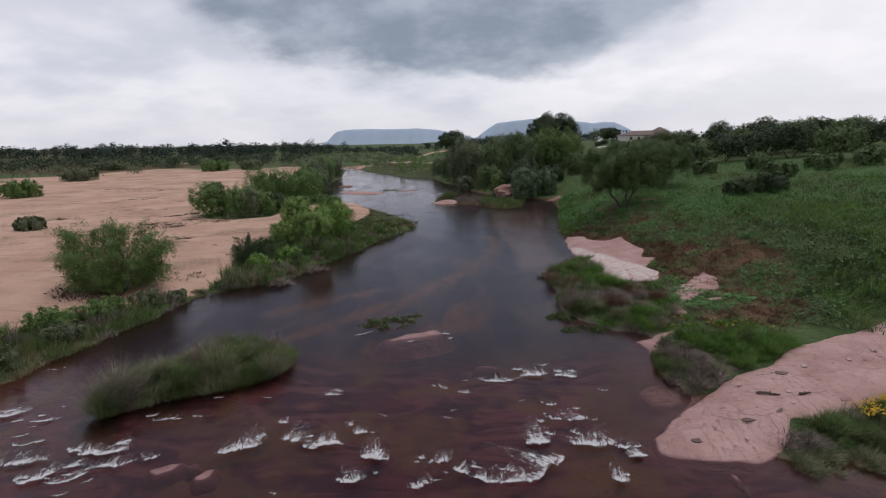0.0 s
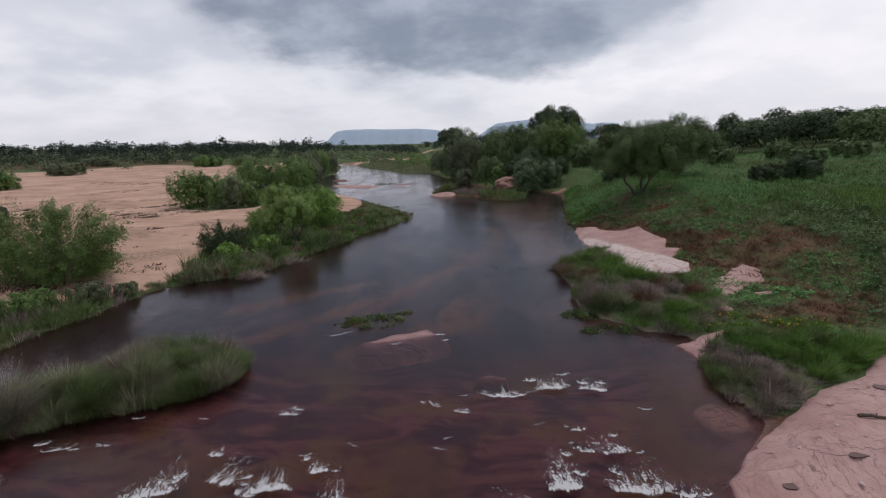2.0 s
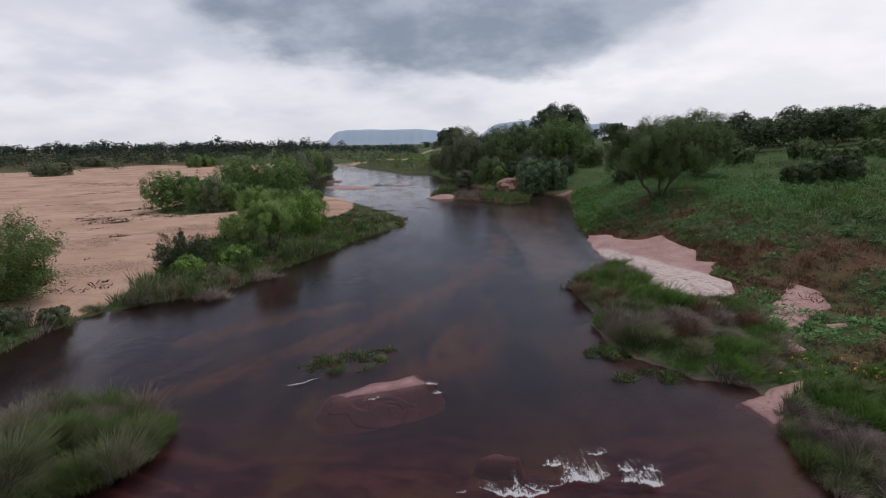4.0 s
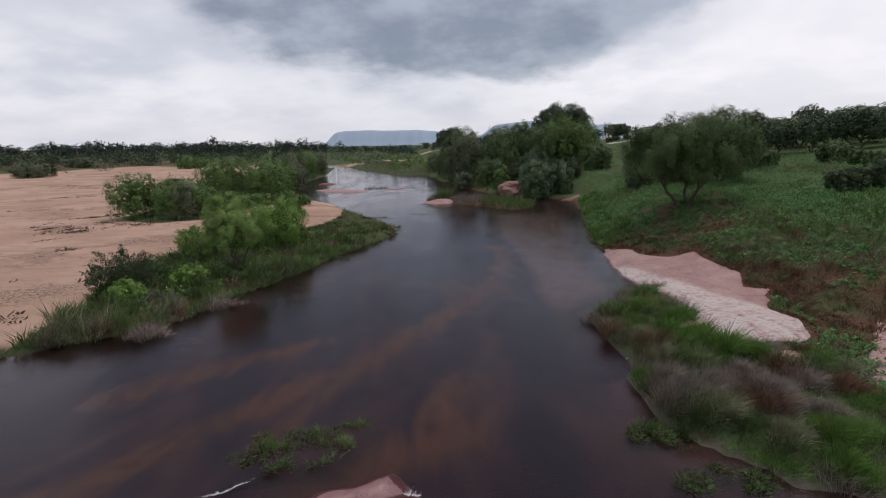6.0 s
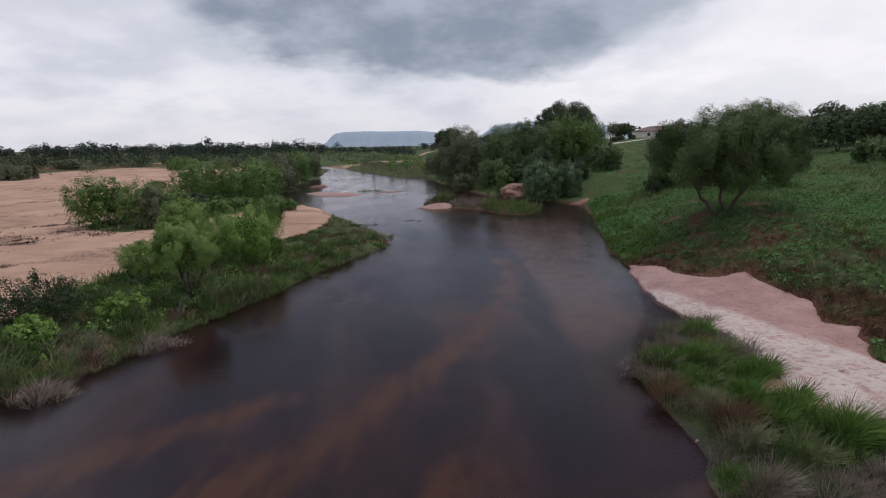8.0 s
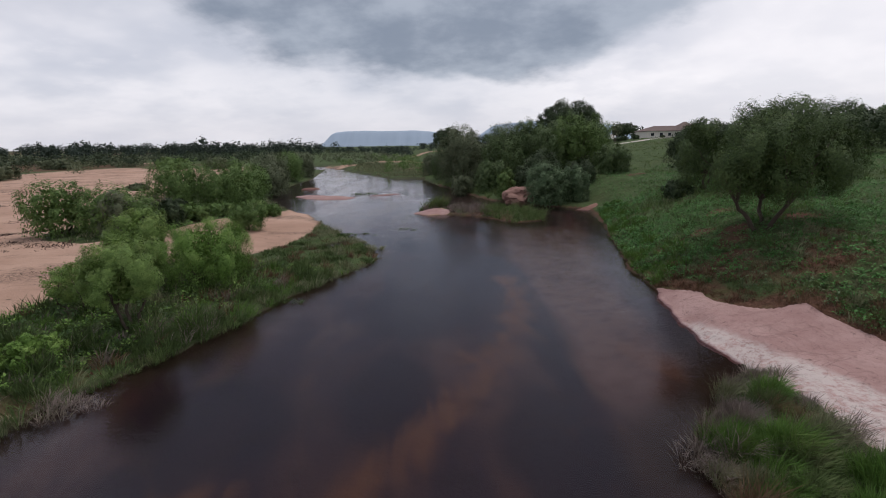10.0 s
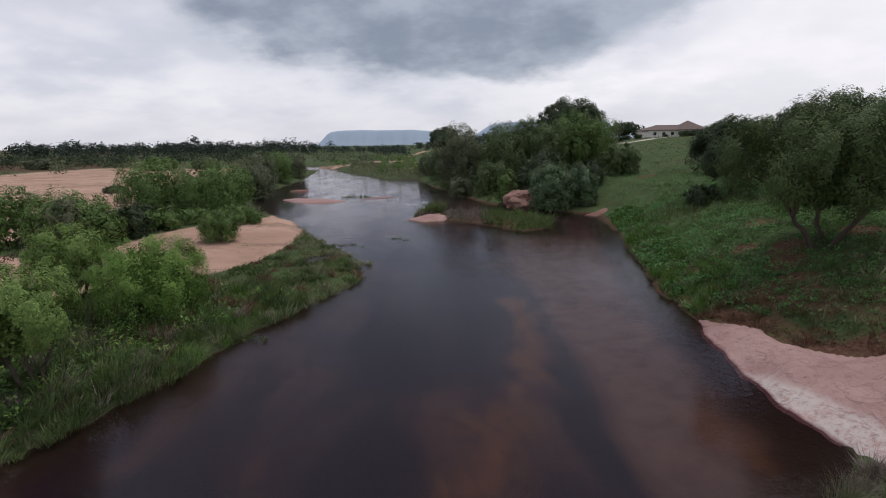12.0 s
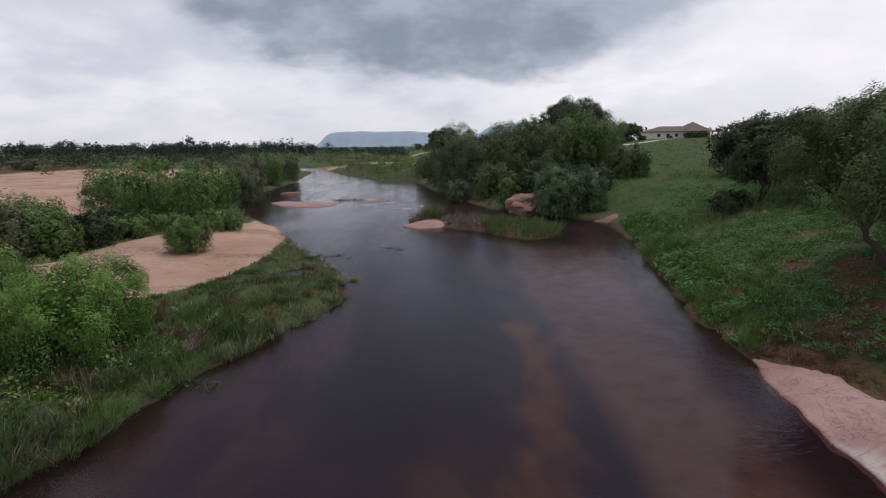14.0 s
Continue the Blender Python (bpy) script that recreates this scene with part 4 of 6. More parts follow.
# crests of the three ledges: x, y, length, reach, turn
LOWER_LEDGE = [(-15.6, 14.8, 2.3, 1.3, 0.25), (-14.2, 14.1, 1.6, 0.9, 0.5), (-12.8, 15.5, 2.3, 1.1, 0.15), (-12.0, 14.7, 2.0, 1.0, 0.2), (-13.0, 14.0, 1.5, 0.6, 0.5), (-2.2, 14.9, 1.2, 1.5, -0.1),
               (4.4, 14.5, 1.0, 1.9, 0.6), (3.6, 13.8, 1.8, 1.0, 0.5), (2.2, 13.6, 1.9, 0.9, -0.1), (0.2, 14.7, 1.1, 0.9, 0.1), (1.0, 14.1, 0.8, 0.8, -0.4), (6.5, 13.5, 0.7, 1.2, -0.3),
               (-0.4, 13.4, 1.0, 0.9, 0.3), (-2.8, 13.7, 1.1, 1.0, 0.2), (7.6, 14.8, 0.9, 1.0, 0.1)]
MIDDLE_LEDGE = [(-7.5, 15.6, 1.9, 1.3, 0.35), (-5.7, 16.1, 1.1, 1.6, -0.2), (-4.2, 15.8, 1.5, 1.2, 0.15), (-3.0, 16.6, 0.8, 0.9, 0.2), (4.1, 15.7, 1.2, 1.9, 0), (6.1, 15.5, 2.0, 1.4, -0.1),
                (5.2, 18.6, 0.6, 0.5, 0), (5.0, 17.5, 0.9, 0.6, -0.5), (6.1, 17.3, 1.1, 1.2, 0.2), (4.5, 17.3, 0.4, 0.4, 0)]
UPPER_LEDGE = [(-4.8, 19.8, 0.9, 0.6, 0), (1.3, 19.8, 0.8, 0.6, -0.3), (0.3, 20.4, 0.8, 0.2, -0.8), (3.0, 20.9, 2.1, 0.7, 0.05), (5.0, 21.4, 1.5, 1.4, 0), (6.4, 21.2, 1.2, 1.2, -0.2), (-19, 18.4, 1.9, 0.9, 0.3),
               (-17.1, 17.9, 1.4, 0.5, 0.1), (-20.5, 23, 0.5, 0.3, 0), (-11.8, 17.9, 1.2, 0.4, 0.1), (-10.4, 18.1, 0.5, 0.3, 0), (-16.5, 16.2, 0.9, 0.3, 0.2)]
rr = random.Random(4)
spots = []
for x, y, length, reach, turn in LOWER_LEDGE + MIDDLE_LEDGE + UPPER_LEDGE:
    spots.append((x, y, length, reach, turn))
    for _ in range(2):
        k = rr.uniform(0.25, 0.5) * length
        spots.append((x + rr.uniform(-0.8, 0.8) * length, y + rr.uniform(-0.1, 0.9) * reach, k, k * rr.uniform(0.4, 1.0), turn + rr.uniform(-0.5, 0.5)))
for _ in range(22):
    spots.append((rr.uniform(-18, 8), rr.uniform(12.5, 23), rr.uniform(0.3, 0.7), rr.uniform(0.08, 0.2), rr.uniform(-0.6, 0.6)))
spots += [(-1.6, 26.0, 0.7, 0.3, 0.3), (0.5, 27.1, 0.6, 0.4, -0.2), (0.8, 26.4, 0.5, 0.3, 0.2), (-4.6, 27.4, 1.6, 0.2, 0.5)]
for _ in range(26):
    spots.append((rr.uniform(-24, 0), rr.uniform(107, 131), rr.uniform(1, 2.6), rr.uniform(0.3, 0.7), rr.uniform(-0.3, 0.3)))
foam(spots, 3)


# ---------------------------------------------------------------- leaves, blades and tubes
def rhombs(p, d, side, length, width):
    """One four-cornered leaf for each point p, along d, as wide as width along side."""
    l, w = length[:, None], width[:, None]
    v = np.stack([p, p + d * l * 0.45 + side * w * 0.5, p + d * l, p + d * l * 0.45 - side * w * 0.5], 1)
    return v.reshape(-1, 3), np.arange(len(p) * 4).reshape(-1, 4)


def unit(v):
    return v / np.maximum(np.linalg.norm(v, axis=-1, keepdims=True), 1e-9)


def tubes(paths, sides=6):
    """Tapered tubes along lists of (point, radius)."""
    V, F, n = [], [], 0
    ang = np.arange(sides) * 2 * np.pi / sides
    for path in paths:
        pts = np.array([q[0] for q in path], float)
        rad = np.array([q[1] for q in path], float)
        tan = unit(np.gradient(pts, axis=0))
        a = unit(np.cross(tan, np.where(np.abs(tan[:, 2:]) > 0.9, (1.0, 0, 0), (0, 0, 1.0))))
        b = np.cross(tan, a)
        ring = pts[:, None] + rad[:, None, None] * (np.cos(ang)[None, :, None] * a[:, None] + np.sin(ang)[None, :, None] * b[:, None])
        V.append(ring.reshape(-1, 3))
        for i in range(len(pts) - 1):
            for j in range(sides):
                k = (j + 1) % sides
                F.append((n + i * sides + j, n + i * sides + k, n + (i + 1) * sides + k, n + (i + 1) * sides + j))
        n += len(pts) * sides
    return np.concatenate(V), np.array(F)


def limb_path(rng, a, b, r0, r1, sag=0.12, k=6):
    t = np.linspace(0, 1, k)
    a, b = np.array(a, float), np.array(b, float)
    wig = rng.normal(0, 0.05, (k, 3)) * np.linalg.norm(b - a)
    wig[0] = wig[-1] = 0
    p = a + (b - a) * t[:, None] + wig * 0.6
    p[:, 2] += sag * np.linalg.norm(b - a) * np.sin(np.pi * t)
    return [(p[i], r0 + (r1 - r0) * t[i]) for i in range(k)]


driftwood(14.3, 18.0, 0.9, -0.2, 1)
driftwood(15.8, 17.9, 0.6, 0.3, 2)


def woody(name, h, w, leaf, style, n_leaf, size, seed, label, category, bark=None, stems=3, bare=0.25, group="", depth=None, limbs=10):
    """A tree or shrub at the origin: trunks, limbs and a crown of lobes, each set with sprays of leaves. style: willow (shoots from the base), plume (feathery lobes), round or dense."""
    rng = np.random.default_rng(seed)
    bark = bark or BARK
    depth = depth or w
    root = empty(name, Matrix.Identity(4), label, category, group)
    mid, half = h * (bare + (1 - bare) / 2), h * (1 - bare) / 2
    if style == "willow":
        # many shoots that rise from the base, bend outwards and carry leaves over their outer part
        n_group, per = int(15 + 2.0 * w), 6
        k = np.arange(n_group)
        ge = np.arcsin(0.97 - 1.72 * (k + 0.5) / n_group) + rng.normal(0, 0.10, n_group)
        ga = k * 2.39996 + seed + rng.normal(0, 0.25, n_group)
        m = n_group * per
        gf = rng.uniform(0.80, 1.06, n_group) * (1 + 0.10 * np.sin(3 * ga + seed))
        a = np.repeat(ga, per) + rng.normal(0, 0.22, m)
        el = np.repeat(ge, per) + rng.normal(0, 0.16, m)
        far = np.repeat(gf, per) * rng.uniform(0.80, 1.05, m)
        wide = np.where(el > 0, np.cos(el), 1 - 0.22 * np.abs(np.sin(el)))
        tips = np.stack([np.cos(a) * wide * w / 2, np.sin(a) * wide * depth / 2, np.sin(el) * half], 1) * far[:, None] + (0, 0, mid)
        tips[:, 2] = np.maximum(tips[:, 2], 0.06 * h + 0.6 * bare * h)
        axis_ = unit(np.stack([np.cos(ga) * np.cos(ge), np.sin(ga) * np.cos(ge), np.sin(ge)], 1))
        heart = np.repeat(axis_ * (w / 2, depth / 2, half) * (0.72 * gf)[:, None] + (0, 0, mid), per, 0)
        start = tips * (0.14, 0.14, 0) + (0, 0, 0.8 * bare * h)
        cen, n_lobe = tips[::per] * (0.8, 0.8, 0.92), n_group
        bend = tips * (0.60, 0.60, 0.78) + (0, 0, 0.10 * h)
        shoot = rng.integers(0, m, n_leaf)
        t = (0.25 + 0.77 * rng.random(n_leaf) ** 0.6)[:, None]
        p0, p1, p2 = start[shoot], bend[shoot], tips[shoot]
        pts = (1 - t) ** 2 * p0 + 2 * t * (1 - t) * p1 + t**2 * p2
        along = unit(2 * (1 - t) * (p1 - p0) + 2 * t * (p2 - p1))
        pts = pts + unit(rng.normal(0, 1, (n_leaf, 3))) * rng.random((n_leaf, 1)) ** 0.5 * (0.080 * min(w, 9) * (1.1 - 0.7 * t))
        if bare < 0.04:
            # low side shoots that fill the crown down to the ground
            skirt = rng.random(n_leaf) < 0.38
            drop = rng.uniform(0.08, 0.95, (skirt.sum(), 1))
            pts[skirt] *= np.concatenate([0.68 + 0.32 * drop, 0.68 + 0.32 * drop, drop], 1)
        outw = unit(pts - heart[shoot])
        face = unit(0.9 * outw + rng.normal(0, 0.38, (n_leaf, 3)) + (0, 0, 0.35))
        aim = along * 0.9 + rng.normal(0, 0.55, (n_leaf, 3))
    else:
        # lobes over a dome, each of several clumps; plume: feathery clumps that hang a little
        lowest = -0.35 if bare > 0.14 else -0.55 if bare > 0.07 else -0.80
        n_lobe = int(15 + 1.5 * min(w, 14))
        k = np.arange(n_lobe)
        rise = 0.97 + (lowest - 0.97) * (k + 0.5) / n_lobe
        turn = k * 2.39996 + seed + rng.normal(0, 0.3, n_lobe)
        flat_ = np.sqrt(1 - np.clip(rise, -0.5, 0.97) ** 2)
        lobe_way = np.stack([np.cos(turn) * flat_, np.sin(turn) * flat_, rise], 1)
        small = 0.5 * min(w, depth, 2.3 * half)
        rad = small * rng.uniform(0.22, 0.42, n_lobe)
        cen = lobe_way * (np.array((w / 2, depth / 2, half)) - 0.82 * rad[:, None]) * rng.uniform(0.86, 1.06, (n_lobe, 1)) + (0, 0, mid)
        cen[:, 2] = np.maximum(cen[:, 2], 0.5 * rad + 0.5 * bare * h)
        per = 11
        lobe = np.repeat(k, per)
        so = unit(rng.normal(size=(len(lobe), 3)) + 0.75 * lobe_way[lobe] + (0, 0, 0.25))
        spray = cen[lobe] + so * (rad[lobe] * rng.uniform(0.45, 0.95, len(lobe)))[:, None]
        srad = rad[lobe] * rng.uniform(0.30, 0.56, len(lobe))
    # trunks and limbs
    forks = []
    for s in range(stems):
        ang = 2 * np.pi * (s + rng.random() * 0.6) / stems
        spread = (0.04 if stems == 1 else 0.10 + 0.10 * (style == "willow" and stems > 3)) * w
        base = np.array([math.cos(ang), math.sin(ang), 0]) * spread * 0.35
        fork = np.array([math.cos(ang) * spread * 1.6, math.sin(ang) * spread * 1.6, h * (bare * 0.9 + 0.12)])
        r = 0.028 * h / math.sqrt(stems) * (1.4 if stems == 1 else 1)
        v, f = tubes([limb_path(rng, base - (0, 0, 0.25), fork, r * 1.25, r * 0.8, 0.0)], 7)
        trunk = part("trunk" if category == "tree" else "stem", fast_mesh("trunk", v, f, bark, True), root)
        forks.append((fork, r, trunk))
    high = [c for c in rng.permutation(n_lobe) if cen[c][2] > 0.42 * h]
    for c in high[:limbs]:
        fork, r, trunk = min(forks, key=lambda q: np.linalg.norm(q[0][:2] - cen[c][:2]) + 0.3 * rng.random())
        v, f = tubes([limb_path(rng, fork - (0, 0, 0.1), cen[c], r * 0.62, 0.012 * h / 6, 0.08)], 5)
        part("limb", fast_mesh("limb", v, f, bark, True), trunk)
    # leaves
    if style != "willow":
        hang = style == "plume"
        pick = rng.choice(len(lobe), n_leaf, p=srad**1.7 / (srad**1.7).sum())
        o = unit(rng.normal(size=(n_leaf, 3)) + 0.5 * so[pick])
        shell = rng.random(n_leaf) ** 0.38 * np.where(rng.random(n_leaf) < 0.04, 1.35, 1.0)
        pts = spray[pick] + o * (srad[pick] * shell)[:, None] * ((0.9, 0.9, 1.2) if hang else (1, 1, 0.9))
        inner = rng.random(n_leaf) < 0.10
        pts[inner] = unit(rng.normal(size=(inner.sum(), 3))) * rng.random((inner.sum(), 1)) ** 0.4 * (0.33 * w, 0.33 * depth, 0.62 * half) + (0, 0, mid)
        if bare < 0.04:
            skirt = rng.random(n_leaf) < 0.22
            pts[skirt, 2] *= rng.uniform(0.05, 0.95, skirt.sum())
        face = unit(so[pick] * 0.8 + o * 0.6 + lobe_way[lobe[pick]] * 0.4 + rng.normal(0, 0.26, (n_leaf, 3)) + (0, 0, 0.25))
        aim = rng.normal(size=(n_leaf, 3)) * 0.8 + so[pick] * 0.6 + ((0, 0, -0.7) if hang else (0, 0, 0))
    d = unit(aim - face * (aim * face).sum(1, keepdims=True))
    side = np.cross(face, d)
    if style in ("willow", "plume"):
        ln, wd = size * rng.uniform(0.8, 1.6, n_leaf), size * rng.uniform(0.45, 0.75, n_leaf)
    else:
        ln, wd = size * rng.uniform(0.7, 1.4, n_leaf), size * rng.uniform(0.5, 0.9, n_leaf)
    if style != "willow":
        big_ = np.where(inner, 2.4, 1.0)
        ln, wd = ln * big_, wd * big_
    floor = 0.04 + 0.6 * bare * h
    low = pts[:, 2] < floor
    pts[low, 2] = floor + rng.random(low.sum()) * 0.22 * h
    v, f = rhombs(pts, d, side, ln, wd)
    part("crown", fast_mesh("crown", v, f, leaf), root)
    return root


def at(x, y, turn=0, s=1.0, sink=0.0):
    return pose(x, y, float(height(x, y)) - sink, 0, 0, turn) @ Matrix.Scale(s, 4)


def stand(ob, x, y, turn=0):
    ob.matrix_basis = at(x, y, turn)
    return ob


def tussock(x, y, cell, seed):
    """For points: the way from the nearest tussock's middle, how near it is (1 there, 0 between tussocks) and that tussock's own number."""
    gx_, gy_ = np.floor(x / cell).astype(np.int64), np.floor(y / cell).astype(np.int64)
    best, bx, by, num = np.full(x.shape, 1e9), 0 * x, 0 * y, 0 * x
    for i in (-1, 0, 1):
        for j in (-1, 0, 1):
            h = ((gx_ + i) * 73856093 ^ (gy_ + j) * 19349663 ^ seed * 83492791) & 0xFFFFFF
            h = (h * 1103515245 + 12345) & 0x7FFFFFFF
            cx, cy = (gx_ + i + 0.1 + 0.8 * (h % 1009) / 1009) * cell, (gy_ + j + 0.1 + 0.8 * (h // 1009 % 1013) / 1013) * cell
            d = np.hypot(x - cx, y - cy)
            near = d < best
            best, bx, by, num = np.where(near, d, best), np.where(near, cx, bx), np.where(near, cy, by), np.where(near, (h // 7 % 997) / 997, num)
    way = np.stack([x - bx, y - by, 0 * x], 1) / cell
    return way, np.exp(-((best / (0.5 * cell)) ** 2)), num


def blades(pts, per, h, spread, width, lean, mat, name, label, seed, category="grass", cell=1.0):
    """Tufts of grass gathered in tussocks: at each point some blades of two joints each, leaning out. h: (least, most) height."""
    rng = np.random.default_rng(seed)
    way, dome, num = tussock(pts[:, 0], pts[:, 1], cell, seed)
    ok = rng.random(len(pts)) < 0.15 + 1.1 * dome
    pts, way, dome, num = pts[ok], way[ok], dome[ok], num[ok]
    n = len(pts) * per
    base = np.repeat(pts, per, 0)
    tall = np.repeat(rng.uniform(h[0], h[1], len(pts)) * (0.25 + 0.95 * dome) * (0.6 + 0.8 * num) * np.clip(1 + 0.7 * fbm(pts[:, 0], pts[:, 1], 0.22, 77, 3), 0.5, 1.6), per) * rng.uniform(0.6, 1.15, n)
    ang = rng.uniform(0, 2 * np.pi, n)
    o = np.stack([np.cos(ang), np.sin(ang), 0 * ang], 1)
    root = base + o * (spread * rng.random(n) ** 0.5)[:, None]
    wind = np.array((0.18, -0.12, 0)) + np.repeat(way, per, 0) * 0.9
    tilt = lean * rng.uniform(0.2, 1.3, n)
    way1 = unit(o * tilt[:, None] * 0.5 + wind * 0.5 + (0, 0, 1.0))
    way2 = unit(o * tilt[:, None] * 1.7 + wind * 1.3 + (0, 0, 1.0))
    side = np.stack([-np.sin(ang + 0.7), np.cos(ang + 0.7), 0 * ang], 1) * (width * rng.uniform(0.6, 1.3, n))[:, None]
    root[:, 2] -= 0.05
    knee = root + way1 * (tall * 0.48)[:, None]
    tip = knee + way2 * (tall * 0.56)[:, None]
    v = np.stack([root, knee + side * 0.5, tip, knee - side * 0.5], 1).reshape(-1, 3)
    f = np.arange(n * 4).reshape(-1, 4)
    ob = new(name, fast_mesh(name, v, f, mat))
    return tagged(ob, label, category, "", "stuff")


def sward(pts, per, h, spread, width, lean, kinds, name, where, seed, cell=1.1):
    """Mixed grass: each tussock is of one kind. kinds: (share, material, colour word)."""
    way, dome, num = tussock(pts[:, 0], pts[:, 1], cell, seed)
    own = (num * 13.37 + 0.35 * fbm(pts[:, 0], pts[:, 1], 0.2, seed, 3)) % 1.0
    low = 0.0
    for share, mat, word in kinds:
        some = pts[(own >= low) & (own < low + share)]
        low += share
        if len(some):
            blades(some, per, h, spread, width, lean, mat, name, f"{word} grass {where}", seed, cell=cell)


def herbs(pts, per, size, h, mat, name, label, seed):
    """Low broad-leaved plants: at each point a rosette of leaves, some lifted on a stem."""
    rng = np.random.default_rng(seed)
    way, dome, num = tussock(pts[:, 0], pts[:, 1], 1.8, seed + 40)
    n = len(pts) * per
    base = np.repeat(pts, per, 0)
    lift = np.repeat(rng.uniform(h[0], h[1], len(pts)) * (0.25 + 1.1 * dome) * (0.5 + num), per) * rng.random(n) ** 0.5
    ang = rng.uniform(0, 2 * np.pi, n)
    o = np.stack([np.cos(ang), np.sin(ang), 0 * ang], 1)
    s = np.repeat(rng.uniform(size[0], size[1], len(pts)), per) * rng.uniform(0.7, 1.3, n)
    p = base + o * (s * rng.uniform(0.1, 0.9, n))[:, None] + np.stack([0 * lift, 0 * lift, lift], 1)
    d = unit(o + (0, 0, 1) * rng.uniform(-0.25, 0.9, (n, 1)))
    side = unit(np.cross(d, (0, 0, 1.0)) + rng.normal(0, 0.25, (n, 3)))
    v, f = rhombs(p, d, side, s * 1.25, s * 0.72)
    return tagged(new(name, fast_mesh(name, v, f, mat)), label, "plants", "", "stuff")


def scatter(poly, n, seed, keep=None, margin=0.0):
    """Random points on the ground within an outline."""
    rng = np.random.default_rng(seed)
    p = np.array(poly)
    x, y = rng.uniform(p[:, 0].min(), p[:, 0].max(), n), rng.uniform(p[:, 1].min(), p[:, 1].max(), n)
    ok = poly_sd(poly, x, y) > margin
    x, y = x[ok], y[ok]
    if keep is not None:
        ok = keep(x, y, rng.random(len(x)))
        x, y = x[ok], y[ok]
    return np.stack([x, y, np.maximum(height(x, y), -0.05)], 1)


# ---------------------------------------------------------------- trees and shrubs
# the big spreading tree on the right bank and its neighbours
stand(woody("tree", 8.0, 11.4, LEAF_MESQ, "plume", 86000, 0.102, 1, "broad leaning mesquite tree with feathery green crown on the grassy bank", "tree", stems=3, bare=0.10, depth=9, limbs=16), 22.7, 59.2)
stand(woody("tree", 8.2, 8.0, LEAF_MESQ, "plume", 26000, 0.17, 2, "feathery green mesquite tree behind the larger one", "tree", stems=2, bare=0.13), 32.5, 71.5)
stand(woody("tree", 7.4, 6.8, LEAF_DARK, "round", 20000, 0.19, 3, "dark dense oak on the grassy bank", "tree", stems=2, bare=0.10), 28.6, 78.6)
stand(woody("tree", 6.6, 6.0, LEAF_DARK, "round", 10000, 0.21, 33, "dark dense oak beside another on the bank", "tree", stems=2, bare=0.10), 34, 84)
stand(woody("shrub", 1.9, 3.2, LEAF_DARK, "dense", 2170, 0.2, 4, "low dark shrub in the grass below an oak", "shrub", stems=3, bare=0.02, limbs=0), 25.8, 77.5)
stand(woody("shrub", 2.2, 3.2, LEAF_DARK, "dense", 6500, 0.13, 5, "round dark shrub in the meadow", "shrub", stems=3, bare=0.02, limbs=0, group="pair of dark shrubs"), 35, 57.1)
stand(woody("shrub", 2.7, 4.2, LEAF_DARK, "dense", 8000, 0.13, 6, "larger round dark shrub in the meadow", "shrub", stems=3, bare=0.02, limbs=0, group="pair of dark shrubs"), 39, 57.2)
# central group
stand(woody("tree", 14.3, 17.0, LEAF_DARK, "round", 20000, 0.40, 7, "tall dark cottonwood standing above the willows", "tree", stems=1, bare=0.15), 37, 168)
stand(woody("tree", 10.4, 13.0, LEAF_BUSH, "plume", 21000, 0.27, 8, "bright green willow with hanging branches", "tree", stems=3, bare=0.0), 29.4, 129)
stand(woody("tree", 12.4, 11.0, LEAF_SAGE, "plume", 16000, 0.27, 9, "grey-green willow on the river bank", "tree", stems=3, bare=0.02, group="bank willows"), 6.0, 134)
stand(woody("tree", 11.5, 9.5, LEAF_GROVE, "plume", 13000, 0.27, 10, "green willow on the river bank", "tree", stems=3, bare=0.02, group="bank willows"), 14.0, 128)
stand(woody("tree", 10.4, 9.0, LEAF_GROVE, "plume", 9000, 0.32, 11, "green willow behind the bank", "tree", stems=3, bare=0.05, group="bank willows"), 20.5, 136)
stand(woody("tree", 10.5, 9.0, LEAF_SAGE, "plume", 9000, 0.32, 12, "grey-green willow behind the bank", "tree", stems=3, bare=0.05, group="bank willows"), 8, 148)
stand(woody("shrub", 5.0, 2.9, LEAF_BUSH, "dense", 6000, 0.22, 13, "light green upright shrub beside the boulders", "shrub", stems=2, bare=0.03, limbs=0), 12.0, 106.5)
stand(woody("shrub", 5.0, 6.0, LEAF_DARK, "dense", 5580, 0.26, 14, "dark tangled shrub behind the boulders", "shrub", stems=3, bare=0.02, limbs=0), 15.8, 108)
stand(woody("shrub", 3.6, 4.4, LEAF_SAGE, "dense", 3720, 0.26, 15, "grey-green shrub by the water", "shrub", stems=3, bare=0.02, limbs=0), 5.6, 119)
stand(woody("vine_mound", 6.2, 6.6, LEAF_VINE, "dense", 16000, 0.22, 16, "shrub smothered in pale broad-leaved vines", "vine", stems=3, bare=0.0, limbs=0), 17.0, 99.5)
stand(woody("vine_mound", 5.4, 5.0, LEAF_VINE, "dense", 10000, 0.22, 17, "lower shrub smothered in pale vines", "vine", stems=3, bare=0.0, limbs=0), 21.2, 100.5)
